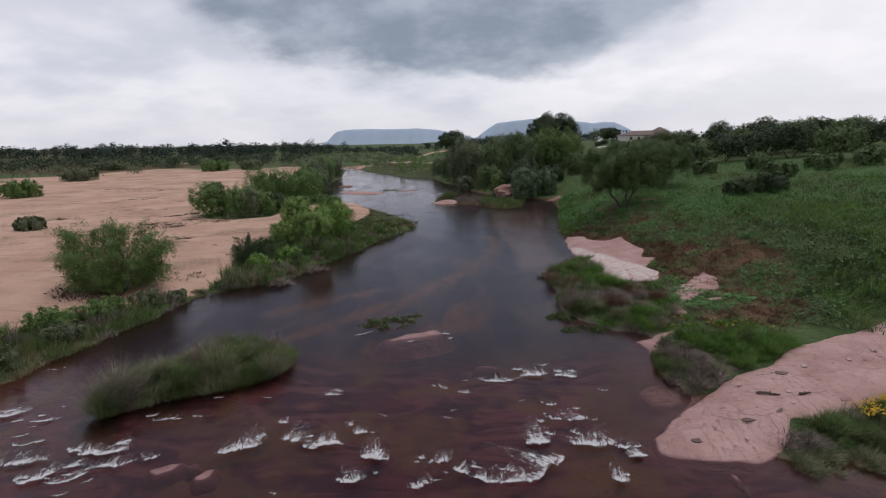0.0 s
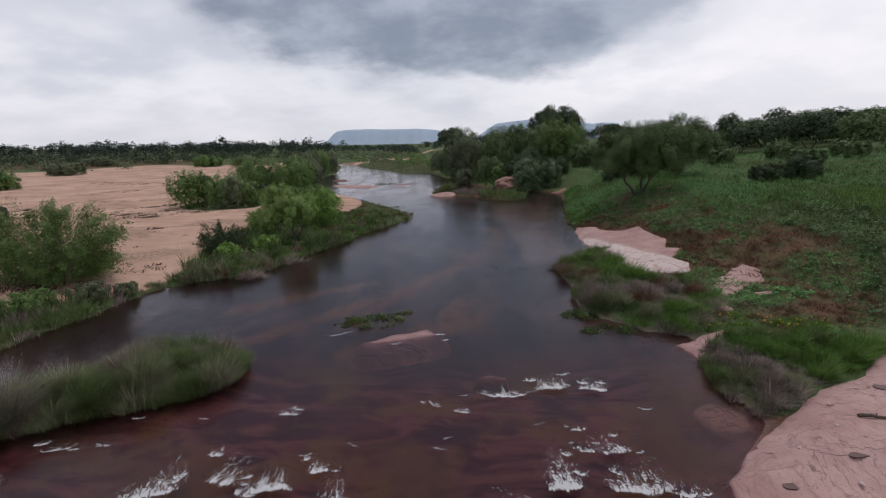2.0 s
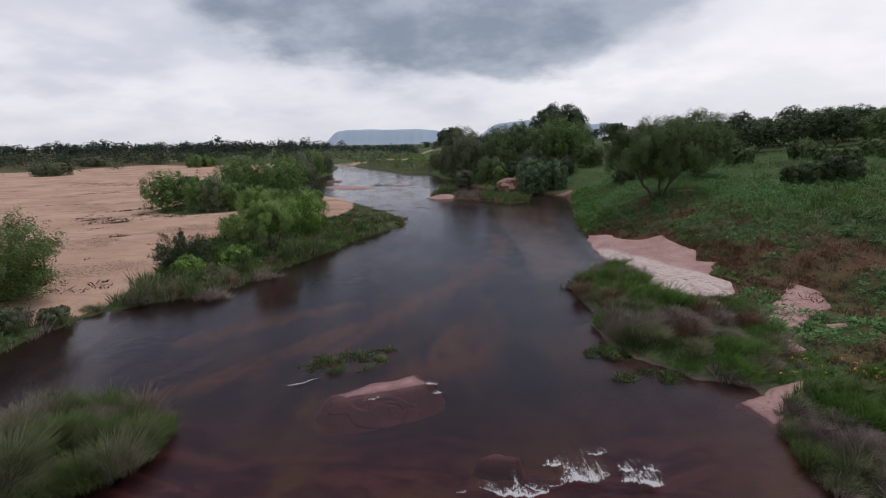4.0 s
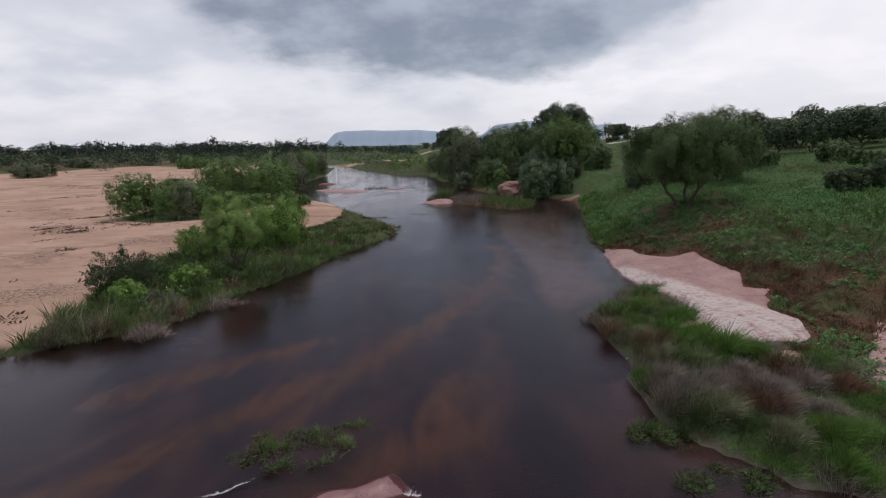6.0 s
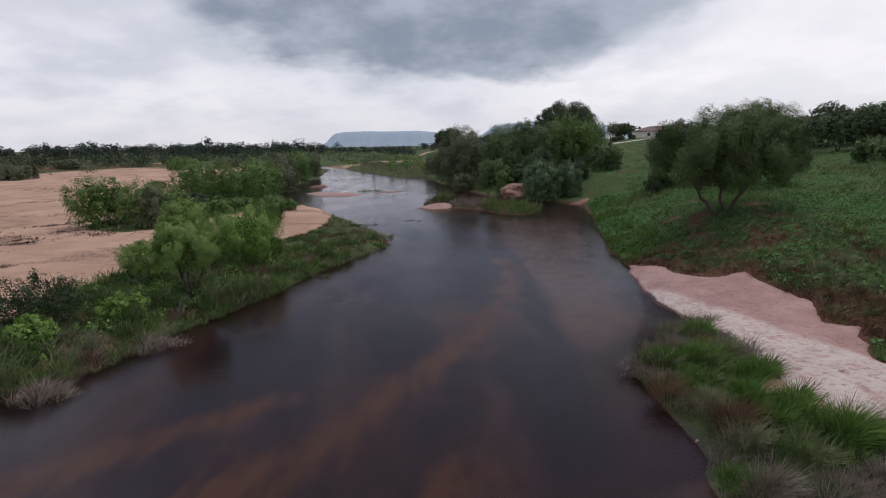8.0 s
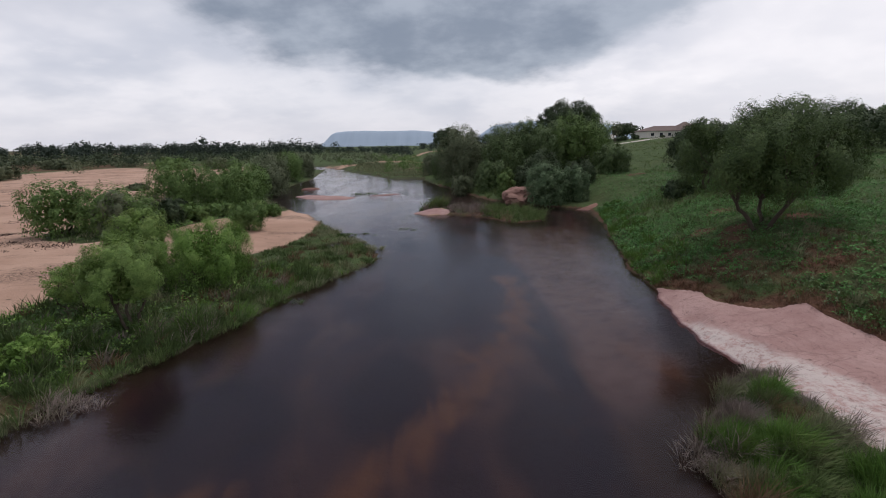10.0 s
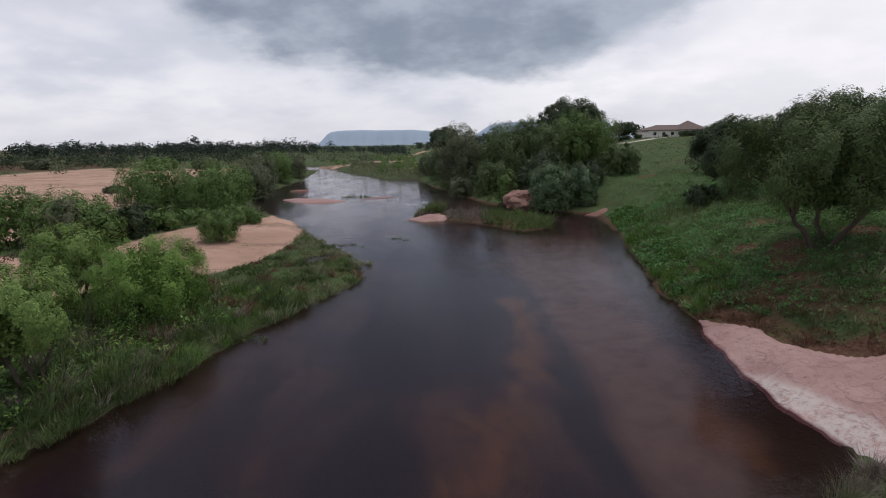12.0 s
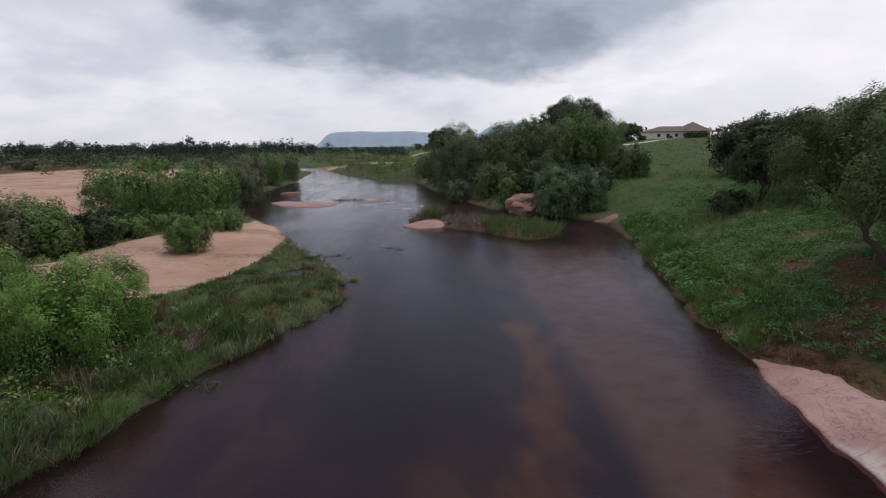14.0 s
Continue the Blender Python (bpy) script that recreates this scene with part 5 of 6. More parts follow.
FILL = [(11, 117, 5.5, 6.5, LEAF_GROVE), (19.5, 116, 6.5, 7.5, LEAF_DARK), (23, 128, 9.4, 9, LEAF_GROVE), (16.5, 140, 10.5, 10, LEAF_SAGE), (29, 136, 9, 9, LEAF_DARK), (36, 143, 8, 9, LEAF_GROVE),
        (3, 152, 7.5, 8.5, LEAF_GROVE), (0, 168, 6, 8, LEAF_SAGE), (24.5, 109, 4.2, 5.5, LEAF_DARK), (31, 113, 5, 6.5, LEAF_GROVE), (8, 160, 9, 10, LEAF_DARK)]
for i, (x, y, h, w, leaf) in enumerate(FILL):
    tone = {LEAF_GROVE: "green", LEAF_DARK: "dark green", LEAF_SAGE: "grey-green"}[leaf]
    kind = "tree" if h > 5 else "shrub"
    stand(woody(kind, h, w, leaf, "plume", int(760 * w + 180 * h), 0.28, 400 + i, f"{tone} {'willow' if h > 5 else 'bush'} in the grove by the river bend", kind, stems=3, bare=0.0, limbs=0,
                group="grove by the river bend"), x, y)
stand(woody("tree", 14.0, 17.0, LEAF_DARK, "round", 7440, 0.8, 18, "large dark tree far up the river", "tree", stems=1, bare=0.1), 5.5, 317)
# left bank
stand(woody("tree", 5.8, 10.2, LEAF_BUSH, "willow", 60000, 0.104, 20, "broad many-stemmed willow on the sand", "tree", stems=6, bare=0.0, depth=7.0), -25.6, 36.2)
stand(woody("shrub", 2.7, 4.6, LEAF_DARK, "willow", 13000, 0.095, 21, "low dark broom-like shrub at the sand's edge", "shrub", stems=6, bare=0.02, limbs=0), -18.0, 44.6)
stand(woody("tree", 4.7, 3.9, LEAF_WILLOW, "plume", 30000, 0.08, 22, "young light green willow by the water", "tree", stems=3, bare=0.16), -13.3, 50.0)
stand(woody("tree", 3.0, 3.6, LEAF_WILLOW, "willow", 15000, 0.085, 23, "small thin willow showing its stems", "tree", stems=4, bare=0.10), -17.2, 52.4)
stand(woody("tree", 4.3, 5.6, LEAF_FRESH, "plume", 40000, 0.082, 24, "bushy bright green willow on the grassy bank", "tree", stems=5, bare=0.03), -13.0, 57.6)
stand(woody("tree", 4.7, 4.0, LEAF_WILLOW, "plume", 20000, 0.09, 25, "young willow behind the others", "tree", stems=3, bare=0.05), -17.6, 58.2)
stand(woody("shrub", 1.5, 2.2, LEAF_FRESH, "dense", 5000, 0.085, 26, "small bright green shrub at the bank", "shrub", stems=4, bare=0.02, limbs=0), -16.7, 42.4)
stand(woody("shrub", 1.4, 2.4, LEAF_FRESH, "dense", 5000, 0.085, 27, "small bright green shrub under the willows", "shrub", stems=4, bare=0.02, limbs=0), -14.9, 46.0)
stand(woody("shrub", 2.9, 3.7, LEAF_MID, "plume", 15000, 0.095, 28, "rounded green shrub standing on bare sand", "shrub", stems=5, bare=0.03, limbs=0), -17.9, 76.8)
stand(woody("shrub", 1.6, 3.6, LEAF_MID, "dense", 6000, 0.12, 29, "low green shrub on the sand", "shrub", stems=4, bare=0.02, limbs=0), -20.2, 89.0)
LEFT_WOODY = [(-36.4, 76, 5.8, 6.4, LEAF_MID), (-31.0, 76.6, 5.0, 7.4, LEAF_MID), (-34.3, 96, 7.0, 9.8, LEAF_MID), (-27.6, 97.2, 7.0, 9.4, LEAF_MID),
              (-31.2, 122, 6.4, 7.6, LEAF_SAGE), (-30, 110, 6.2, 7.0, LEAF_MID), (-35.2, 136, 7.4, 8.6, LEAF_SAGE), (-37.2, 154, 7.6, 8.4, LEAF_MID), (-39, 172, 7.4, 9, LEAF_SAGE),
              (-29.6, 74.6, 4.6, 3.8, LEAF_SAGE), (-27.8, 76, 3.6, 3.8, LEAF_MID), (-27.6, 79.4, 2.9, 4.2, LEAF_DARK), (-27.4, 84, 2.1, 4.4, LEAF_MID),
              (-25.8, 88.6, 1.7, 4.6, LEAF_MID), (-31, 82, 2.6, 4.6, LEAF_SAGE), (-31.5, 87.5, 2.4, 4.6, LEAF_DARK), (-24, 94, 1.6, 4.2, LEAF_MID), (-36, 84, 3.4, 5, LEAF_MID)]
for i, (x, y, h, w, leaf) in enumerate(LEFT_WOODY):
    kind = "tree" if h > 4.5 else "shrub"
    tone = {LEAF_MID: "green", LEAF_DARK: "dark green", LEAF_SAGE: "grey-green"}[leaf]
    size = "tall bushy willow" if h > 6 else "bushy willow" if h > 4 else "low tangled shrub"
    stand(woody(kind, h, w, leaf, "plume" if h > 4 else "dense", int(800 * w + 300 * h), 0.14 + 0.0009 * y, 40 + i, f"{tone} {size} in the thicket behind the sandbar", kind,
                stems=4, bare=0.0, limbs=0, group="thicket behind the sandbar"), x, y)
WEEDY = [(-21.2, 33.0, 1.1, 2.4, LEAF_SAGE), (-22.6, 30.2, 1.4, 3.0, LEAF_MID), (-24.2, 27.6, 1.5, 3.2, LEAF_MID), (-22.6, 26.4, 1.1, 2.4, LEAF_SAGE), (-25.6, 24.2, 1.5, 3.0, LEAF_MID),
         (-23.4, 22.6, 1.2, 2.6, LEAF_SAGE), (-27, 20.6, 1.5, 3.2, LEAF_MID), (-20.0, 34.6, 0.8, 1.6, LEAF_SAGE)]
for i, (x, y, h, w, leaf) in enumerate(WEEDY):
    stand(woody("shrub", h, w, leaf, "dense", int(2400 * w), 0.075, 500 + i, f"low {'grey-green' if leaf == LEAF_SAGE else 'green'} weedy bush on the sandy river bank", "shrub", stems=4, bare=0.0, limbs=0,
                group="weedy bushes on the sandy bank"), x, y)
SAND_SHRUBS = [(-97, 112, 4.2, 8), (-124, 168, 4.4, 12), (-56.3, 65, 1.8, 3.6), (-100, 216, 5, 12), (-86, 222, 4.6, 10), (-160, 240, 4.4, 14), (-74, 50, 0.9, 2.4), (-60, 128, 1.2, 4)]
for i, (x, y, h, w) in enumerate(SAND_SHRUBS):
    stand(woody("shrub", h, w, LEAF_SAGE if i % 3 else LEAF_MID, "dense", int(2500 + 260 * w), 0.16 + 0.0016 * y, 70 + i, "rounded shrub growing alone on open river sand", "shrub", stems=4, bare=0.0, limbs=0,
                group="shrubs on open sand"), x, y)

# dead brush in the thicket
def dead_brush(x, y, h, seed):
    rng = np.random.default_rng(seed)
    root = empty("dead_shrub", at(x, y), "bare grey dead shrub with thin upright twigs", "shrub")
    stems = []
    for _ in range(9):
        a, r = rng.uniform(0, 6.28), rng.uniform(0.2, 0.55) * h
        tip = np.array([math.cos(a) * r, math.sin(a) * r, h * rng.uniform(0.6, 1)])
        stems.append(limb_path(rng, (0, 0, -0.1), tip, 0.05, 0.012, 0.05))
        for _ in range(3):
            k = rng.uniform(0.4, 0.8)
            stems.append(limb_path(rng, tip * k, tip * k + np.array([rng.normal(0, .25), rng.normal(0, .25), .3]) * h * 0.7, 0.025, 0.008, 0.03))
    v, f = tubes(stems, 4)
    part("twigs", fast_mesh("twigs", v, f, TWIG, True), root)


dead_brush(-34.5, 88.5, 3.6, 1)
dead_brush(-32.6, 88, 3.0, 2)
dead_brush(-33.2, 27.5, 2.4, 3)

# the wood on the right-hand rise
WOOD = [woody("tree", 7.0, 8.0, LEAF_DARK, "round", 2000, 0.39, 100 + i, "dark green oak in the wood on the rise", "tree", stems=2, bare=0.05, limbs=0, group="trees of the wood on the rise") for i in range(3)]
WOOD.append(woody("tree", 6.4, 7.6, LEAF_GROVE, "round", 2000, 0.39, 104, "green oak in the wood on the rise", "tree", stems=2, bare=0.05, limbs=0, group="trees of the wood on the rise"))
rw = random.Random(8)
placed = []
FRONT = [(41, 102), (45, 106), (49, 102), (54, 104), (59, 103), (64, 101), (69, 98), (74, 96), (79, 95), (85, 92), (92, 89), (100, 84), (37, 92), (47, 113), (56, 113), (66, 110), (76, 105),
         (86, 101), (96, 97), (66, 82), (74, 78), (60, 123)]
while len(placed) < 84:
    if len(placed) < len(FRONT):
        x, y = FRONT[len(placed)]
    else:
        x, y = rw.uniform(52, 170), rw.uniform(74, 205)
        if x < 40 + 0.22 * (y - 60) + 14 or (x < 118 and y > 150) or min((x - a) ** 2 + (y - b) ** 2 for a, b in placed) < 26:
            continue
    ob = WOOD[len(placed) % 4]
    m = at(x, y, rw.uniform(0, 360), rw.uniform(0.74, 1.0))
    if len(placed) < 4:
        ob.matrix_basis = m
    else:
        c = copy_thing(ob, m)
        c.scale = m.to_scale()
    placed.append((x, y))
SMALL = woody("shrub", 2.4, 3.4, LEAF_GROVE, "dense", 1612, 0.338, 120, "small green shrub scattered in the meadow", "shrub", stems=3, bare=0.0, limbs=0, group="meadow shrubs")
MEADOW = [(50, 74), (55, 70), (58, 76), (61, 70), (53, 82), (63, 79), (48, 68), (66, 66), (45, 84)]
for i, (x, y) in enumerate(MEADOW):
    m = at(x, y, 70 * i, 0.7 + 0.13 * (i % 5))
    if i == 0:
        SMALL.matrix_basis = m
    else:
        copy_thing(SMALL, m).scale = m.to_scale()


def far_wood(name, spots, leaf, per, label, seed):
    """Distant trees whose single leaves cannot be told: clumped crowns of coarse foliage, in one object."""
    rng = np.random.default_rng(seed)
    P, D, L = [], [], []
    for x, y, h, w in spots:
        z = float(height(x, y))
        k = 11
        lobe = unit(rng.normal(size=(k, 3)) + (0, 0, 0.35)) * rng.uniform(0.35, 1.0, (k, 1))
        cen = lobe * (w * 0.36, w * 0.36, h * 0.34) + (x, y, z + h * 0.48)
        o = unit(rng.normal(size=(per, 3)) + (0, 0, 0.3))
        pts = cen[rng.integers(0, k, per)] + o * (rng.random((per, 1)) ** 0.4) * (w * 0.19, w * 0.19, h * 0.18)
        low = rng.random(per) < 0.2
        pts[low, 2] = z + rng.random(low.sum()) * h * 0.4
        pts[:, 2] = np.maximum(pts[:, 2], z)
        P.append(pts)
        D.append(unit(o + (0, 0, 0.4) + rng.normal(0, 0.3, (per, 3))))
        L.append(np.full(per, 0.115 * math.sqrt(w * h)) * rng.uniform(0.6, 1.3, per))
    P, D, L = np.concatenate(P), np.concatenate(D), np.concatenate(L)
    along = unit(np.cross(D, unit(rng.normal(size=P.shape))))
    v, f = rhombs(P, along, np.cross(D, along), L, L * 0.7)
    return tagged(new(name, fast_mesh(name, v, f, leaf)), label, "woods", "", "stuff")


rf = random.Random(21)
line = []
for _ in range(430):
    k = rf.random()
    y = 360 + 330 * rf.random()
    x = -1.45 * y * k - 60 - 0.1 * y
    line.append((x, y, rf.uniform(11, 16.5) * (1 + (rf.random() < 0.05) * 0.3), rf.uniform(10, 18)))
far_wood("far_woods", line, LEAF_FAR, 150, "long dark line of distant trees beyond the river flats", 5)
line = []
while len(line) < 150:
    a, far = rf.uniform(-1.0, -0.30), rf.uniform(265, 380)
    x, y = far * math.sin(a), far * math.cos(a) + 20
    if np.interp(y, (210, 250, 287, 310, 334), (-50, -72, -116, -170, -290)) < x < np.interp(y, (210, 250, 287, 310, 334), (-26, -42, -78, -128, -230)):
        continue
    line.append((x, y, rf.uniform(4, 8), rf.uniform(8, 15)))
far_wood("far_woods", line, LEAF_FLAT, 150, "dark trees standing along the far side of the sand flats", 15)
line = []
for _ in range(150):
    y = rf.uniform(330, 620)
    line.append((rf.uniform(-0.16 * y - 20, 0.30 * y), y, rf.uniform(5, 9.5), rf.uniform(8, 13)))
line += [(rf.uniform(-0.27, -0.03) * 560, rf.uniform(520, 640), rf.uniform(7, 10), rf.uniform(9, 14)) for _ in range(45)]
far_wood("far_woods", [q for q in line if q[1] > 515 or not (-0.24 * q[1] - 12 < q[0] < -0.18 * q[1] + 18)], LEAF_FAR, 120, "distant trees up the river valley", 6)
line = [(rf.uniform(60, 330), rf.uniform(205, 420), rf.uniform(5, 8), rf.uniform(8, 13)) for _ in range(140)]
line += [(rf.uniform(120, 330), rf.uniform(60, 210), rf.uniform(5, 7.5), rf.uniform(8, 12)) for _ in range(130)]
far_wood("far_woods", [q for q in line if not (q[0] < 112 and q[1] < 262)], LEAF_FAR, 90, "woods behind the house on the rise", 7)
line = []
while len(line) < 400:
    x, y = rf.uniform(-420, -20), rf.uniform(150, 430)
    far = math.hypot(x, y - 30)
    if far < 205 + 35 * math.sin(x * 0.05) or x > -0.02 * y - 8 or (x > np.interp(y, (210, 250, 287, 310, 334), (-46, -66, -108, -160, -270)) and y < 334 and x < np.interp(y, (210, 250, 287, 310, 334), (-30, -48, -86, -138, -250))) or abs(math.atan2(x, y)) > 0.85:
        continue
    line.append((x, y, rf.uniform(1.8, 6.0), rf.uniform(4, 11)))
far_wood("far_scrub", line, LEAF_SAGE, 80, "grey-green scrub on the distant river flats", 8)
line = []
for _ in range(90):
    y = rf.uniform(172, 330)
    x = rf.uniform(-0.17 * y - 2, 0.02 * y + 4)
    if x < np.interp(y, (160, 178, 203, 218, 254, 292), (-8, -15, -27, -33, -50, -88)):
        continue
    line.append((x, y, rf.uniform(1.0, 4.4), rf.uniform(3, 7)))
far_wood("far_scrub", line, LEAF_MID, 130, "green scrub on the far inner bank of the bend", 9)


# ---------------------------------------------------------------- grass and herbs
STRIP = [(-18.7, 37), (-18.6, 42), (-20, 45), (-20.5, 52), (-19, 60), (-14.8, 64.5), (-12.4, 70), (-11.7, 75), (-12.2, 82), (-13.6, 88), (-8.5, 80), (-5.5, 75), (-3, 68), (-3.2, 64), (-7.5, 54),
         (-11.5, 43), (-12.5, 39)]
LEFT_MIX = [(0.40, GRASS_DEEP, "deep green"), (0.22, GRASS_GREEN, "green"), (0.10, GRASS_OLIVE, "olive"), (0.18, GRASS_LUSH, "bright green"), (0.10, GRASS_BROWN, "brownish")]
near_l = scatter([(-13.5, 40), (-19, 41), (-19, 56), (-12, 60), (-6.5, 57), (-10, 48)], 2600, 93, lambda x, y, r: (shore(x, y) > 0.1) & (r < 0.7))
blades(near_l[fbm(near_l[:, 0], near_l[:, 1], 0.4, 94) > 0.12], 10, (0.5, 1.1), 0.2, 0.034, 0.8, GRASS_DRY, "bank_grass", "grey straw-tipped grass among the green", 95)
strip_l = scatter(STRIP, 19500, 61, lambda x, y, r: (shore(x, y) > -0.3) & (r < 1.1 - 0.012 * (y - 40)))
spit = strip_l[:, 1] > 62
sward(strip_l[~spit], 8, (0.5, 1.05), 0.18, 0.042, 0.65, LEFT_MIX, "bank_grass", "on the bank below the willows", 61, 1.2)
SPIT_MIX = [(0.34, GRASS_DEEP, "deep green"), (0.18, GRASS_GREEN, "green"), (0.34, GRASS_OLIVE, "straw-tipped olive"), (0.10, GRASS_BROWN, "brownish")]
sward(strip_l[spit], 9, (0.32, 0.68), 0.2, 0.040, 0.8, SPIT_MIX, "bank_grass", "on the low spit", 63, 1.3)
strip_l = strip_l[~spit]
sward(strip_l[::3], 9, (0.9, 1.5), 0.16, 0.042, 0.5, [(0.4, GRASS_DEEP, "tall deep green"), (0.12, GRASS_OLIVE, "tall olive")], "bank_grass", "on the bank below the willows", 62, 1.9)
under = strip_l[(strip_l[:, 1] < 66) & (shore(strip_l[:, 0], strip_l[:, 1]) > 1.2)]
herbs(under[::4], 8, (0.08, 0.15), (0.1, 0.7), LEAF_FRESH, "bank_herbs", "bright green weeds under the willows", 55)
herbs(under[1::4], 8, (0.08, 0.15), (0.1, 0.7), WEED_SHADED, "bank_herbs", "deep green weeds under the willows", 56)
front_left = scatter([(-36, 8), (-31, 15), (-28, 23), (-26.7, 26.5), (-24, 30), (-20.8, 33.3), (-19.2, 35.5), (-18.8, 33), (-20, 27), (-21.6, 22), (-24, 18), (-30, 8)], 7000, 64,
                     lambda x, y, r: shore(x, y) > -0.3)
sward(front_left, 10, (0.6, 1.25), 0.24, 0.042, 0.6, [(0.45, GRASS_GREEN, "tall green"), (0.3, GRASS_OLIVE, "tall olive"), (0.25, GRASS_DRY, "grey dry")], "bank_grass",
      "along the near sandy bank", 51, 1.4)
isl = scatter(GRASS_ISLAND, 6500, 3, None, -0.3)
sward(isl, 21, (0.7, 1.25), 0.22, 0.020, 0.9, [(0.42, GRASS_GREEN, "tall green"), (0.36, GRASS_OLIVE, "tall grey-green"), (0.22, GRASS_DRY, "dry straw-coloured")], "island_grass",
      "on a small river island", 3, 1.25)
PENINSULA = [(9.6, 40.6), (12, 43.9), (13.6, 44.6), (13.6, 40), (13.0, 37.4), (13.9, 35), (16.6, 34), (15.6, 31), (15.2, 28.6), (14.6, 26.8), (12.8, 26.8), (10.8, 27.9), (9.6, 29.5),
             (8.7, 31.6), (9, 33.5), (9.6, 35), (10.2, 36), (9.2, 37.5)]
pen = scatter(PENINSULA, 9500, 5, lambda x, y, r: near_spots(SAND_SPOTS, x, y) < 0, -0.2)
crest = np.interp(pen[:, 1], (33.5, 35.5, 38, 40.5), (12.9, 12.3, 11.9, 11.1))
bright_side = (np.abs(pen[:, 0] - crest) < 1.15 + 0.7 * fbm(pen[:, 0], pen[:, 1], 0.5, 13)) & (pen[:, 1] > 33.4) & (pen[:, 1] < 41)
sward(pen[bright_side], 17, (0.5, 0.95), 0.22, 0.028, 0.9, [(0.85, GRASS_LUSH, "bright green"), (0.15, GRASS_GREEN, "green")], "bank_grass", "at the tip of the rocky point", 5, 1.2)
sward(pen[~bright_side], 18, (0.4, 0.8), 0.24, 0.018, 1.0, [(0.34, GRASS_DRY, "grey-brown dead"), (0.18, GRASS_OLIVE, "olive"), (0.20, GRASS_LUSH, "bright green"), (0.18, GRASS_DEEP, "deep green"),
      (0.10, GRASS_BROWN, "rusty")], "bank_grass", "on the rocky point", 6, 1.1)
CLUMP = [(11.3, 20.6), (12.2, 24.2), (14, 25.6), (17.2, 24.8), (18.8, 23), (16.4, 21.6), (14, 20.6), (12, 19.3)]
clump = scatter(CLUMP, 4800, 8, None, -0.25)
back_side = clump[:, 0] + 0.4 * clump[:, 1] + 0.8 * fbm(clump[:, 0], clump[:, 1], 0.5, 14) > 22.8
sward(clump[back_side], 18, (0.35, 0.7), 0.2, 0.026, 0.8, [(0.75, GRASS_LUSH, "bright green"), (0.25, GRASS_GREEN, "green")], "bank_grass", "beside the granite outcrop", 8, 0.9)
sward(clump[~back_side], 20, (0.3, 0.65), 0.2, 0.019, 1.0, [(0.5, GRASS_DRY, "grey-brown dry"), (0.35, GRASS_OLIVE, "olive"), (0.15, GRASS_GREEN, "green")], "bank_grass", "beside the water", 9, 1.0)
FLOWERS = [(13.1, 14.9), (13.2, 13.9), (16.3, 14), (22, 13), (24, 17), (20.5, 17.6), (18.8, 17.2), (16.1, 16.3), (14.2, 16.2)]
flo = scatter(FLOWERS, 4000, 11, None, -0.15)
sward(flo, 20, (0.3, 0.65), 0.2, 0.020, 1.0, [(0.45, GRASS_OLIVE, "grey-green"), (0.35, GRASS_GREEN, "green"), (0.2, GRASS_DRY, "dry")], "bank_grass", "on the granite shore", 11, 1.0)
top = flo[(flo[:, 1] - 0.25 * flo[:, 0] > 11.6) & (flo[:, 0] > 16.6)][::2] + (0, 0, 0.5)
herbs(top, 7, (0.05, 0.08), (0.0, 0.25), PETAL, "yellow_flowers", "small yellow wild flowers above green weeds", 13)
YELLOW = [(13.4, 26.6), (15.5, 28), (18, 26.6), (19.5, 24.6), (17.2, 24.9), (14.6, 25.8)]
yel = scatter(YELLOW, 1300, 14)
blades(yel, 12, (0.15, 0.4), 0.2, 0.034, 0.7, GRASS_LUSH, "bank_grass", "short yellow-green grass between rocks", 14)
herbs(yel[::15] + (0, 0, 0.25), 5, (0.04, 0.06), (0.0, 0.15), PETAL, "yellow_flowers", "scattered yellow flowers in short grass", 15)

# dry slope above the slabs
dry_pts = scatter(DRY_SLOPE, 17000, 16, lambda x, y, r: (poly_sd(SLAB_BIG, x, y) < -0.2) & (shore(x, y) > 0.3) & (poly_sd(PENINSULA, x, y) < 0) & (poly_sd(CLUMP, x, y) < 0))
pick = fbm(dry_pts[:, 0], dry_pts[:, 1], 0.3, 17)
blades(dry_pts[pick < 0.1], 7, (0.16, 0.5), 0.2, 0.045, 0.9, GRASS_BROWN, "slope_grass", "brown dead weeds on the slope", 16)
blades(dry_pts[pick >= -0.12], 7, (0.16, 0.5), 0.2, 0.036, 0.8, GRASS_OLIVE, "slope_grass", "olive short grass on the slope", 17)
herbs(dry_pts[(pick > 0.12)][::2], 7, (0.08, 0.15), (0.05, 0.35), HERB, "slope_herbs", "green weeds among dead grass on the slope", 53)

rim_pts = scatter([(14, 58.5), (22, 58.5), (23, 33), (14, 33)], 12000, 71, lambda x, y, r: (poly_sd(SLAB_BIG, x, y) < -0.15) & (poly_sd(SLAB_BIG, x, y) > -2.0) & (x > 15.2))
sward(rim_pts, 8, (0.2, 0.55), 0.18, 0.04, 0.9, [(0.7, GRASS_BROWN, "rusty dead"), (0.15, GRASS_OLIVE, "olive"), (0.15, GRASS_GREEN, "green")], "slope_grass", "hanging over the granite shelf", 72, 0.8)

# the lush bank and meadow
BANK = [(16, 59), (17.2, 67), (18, 72), (20.2, 80), (23, 94), (24, 112), (46, 112), (60, 100), (66, 78), (62, 56), (56, 34), (44, 18), (30, 14), (26, 21), (20.5, 26), (20, 34), (20, 44), (18.5, 52)]


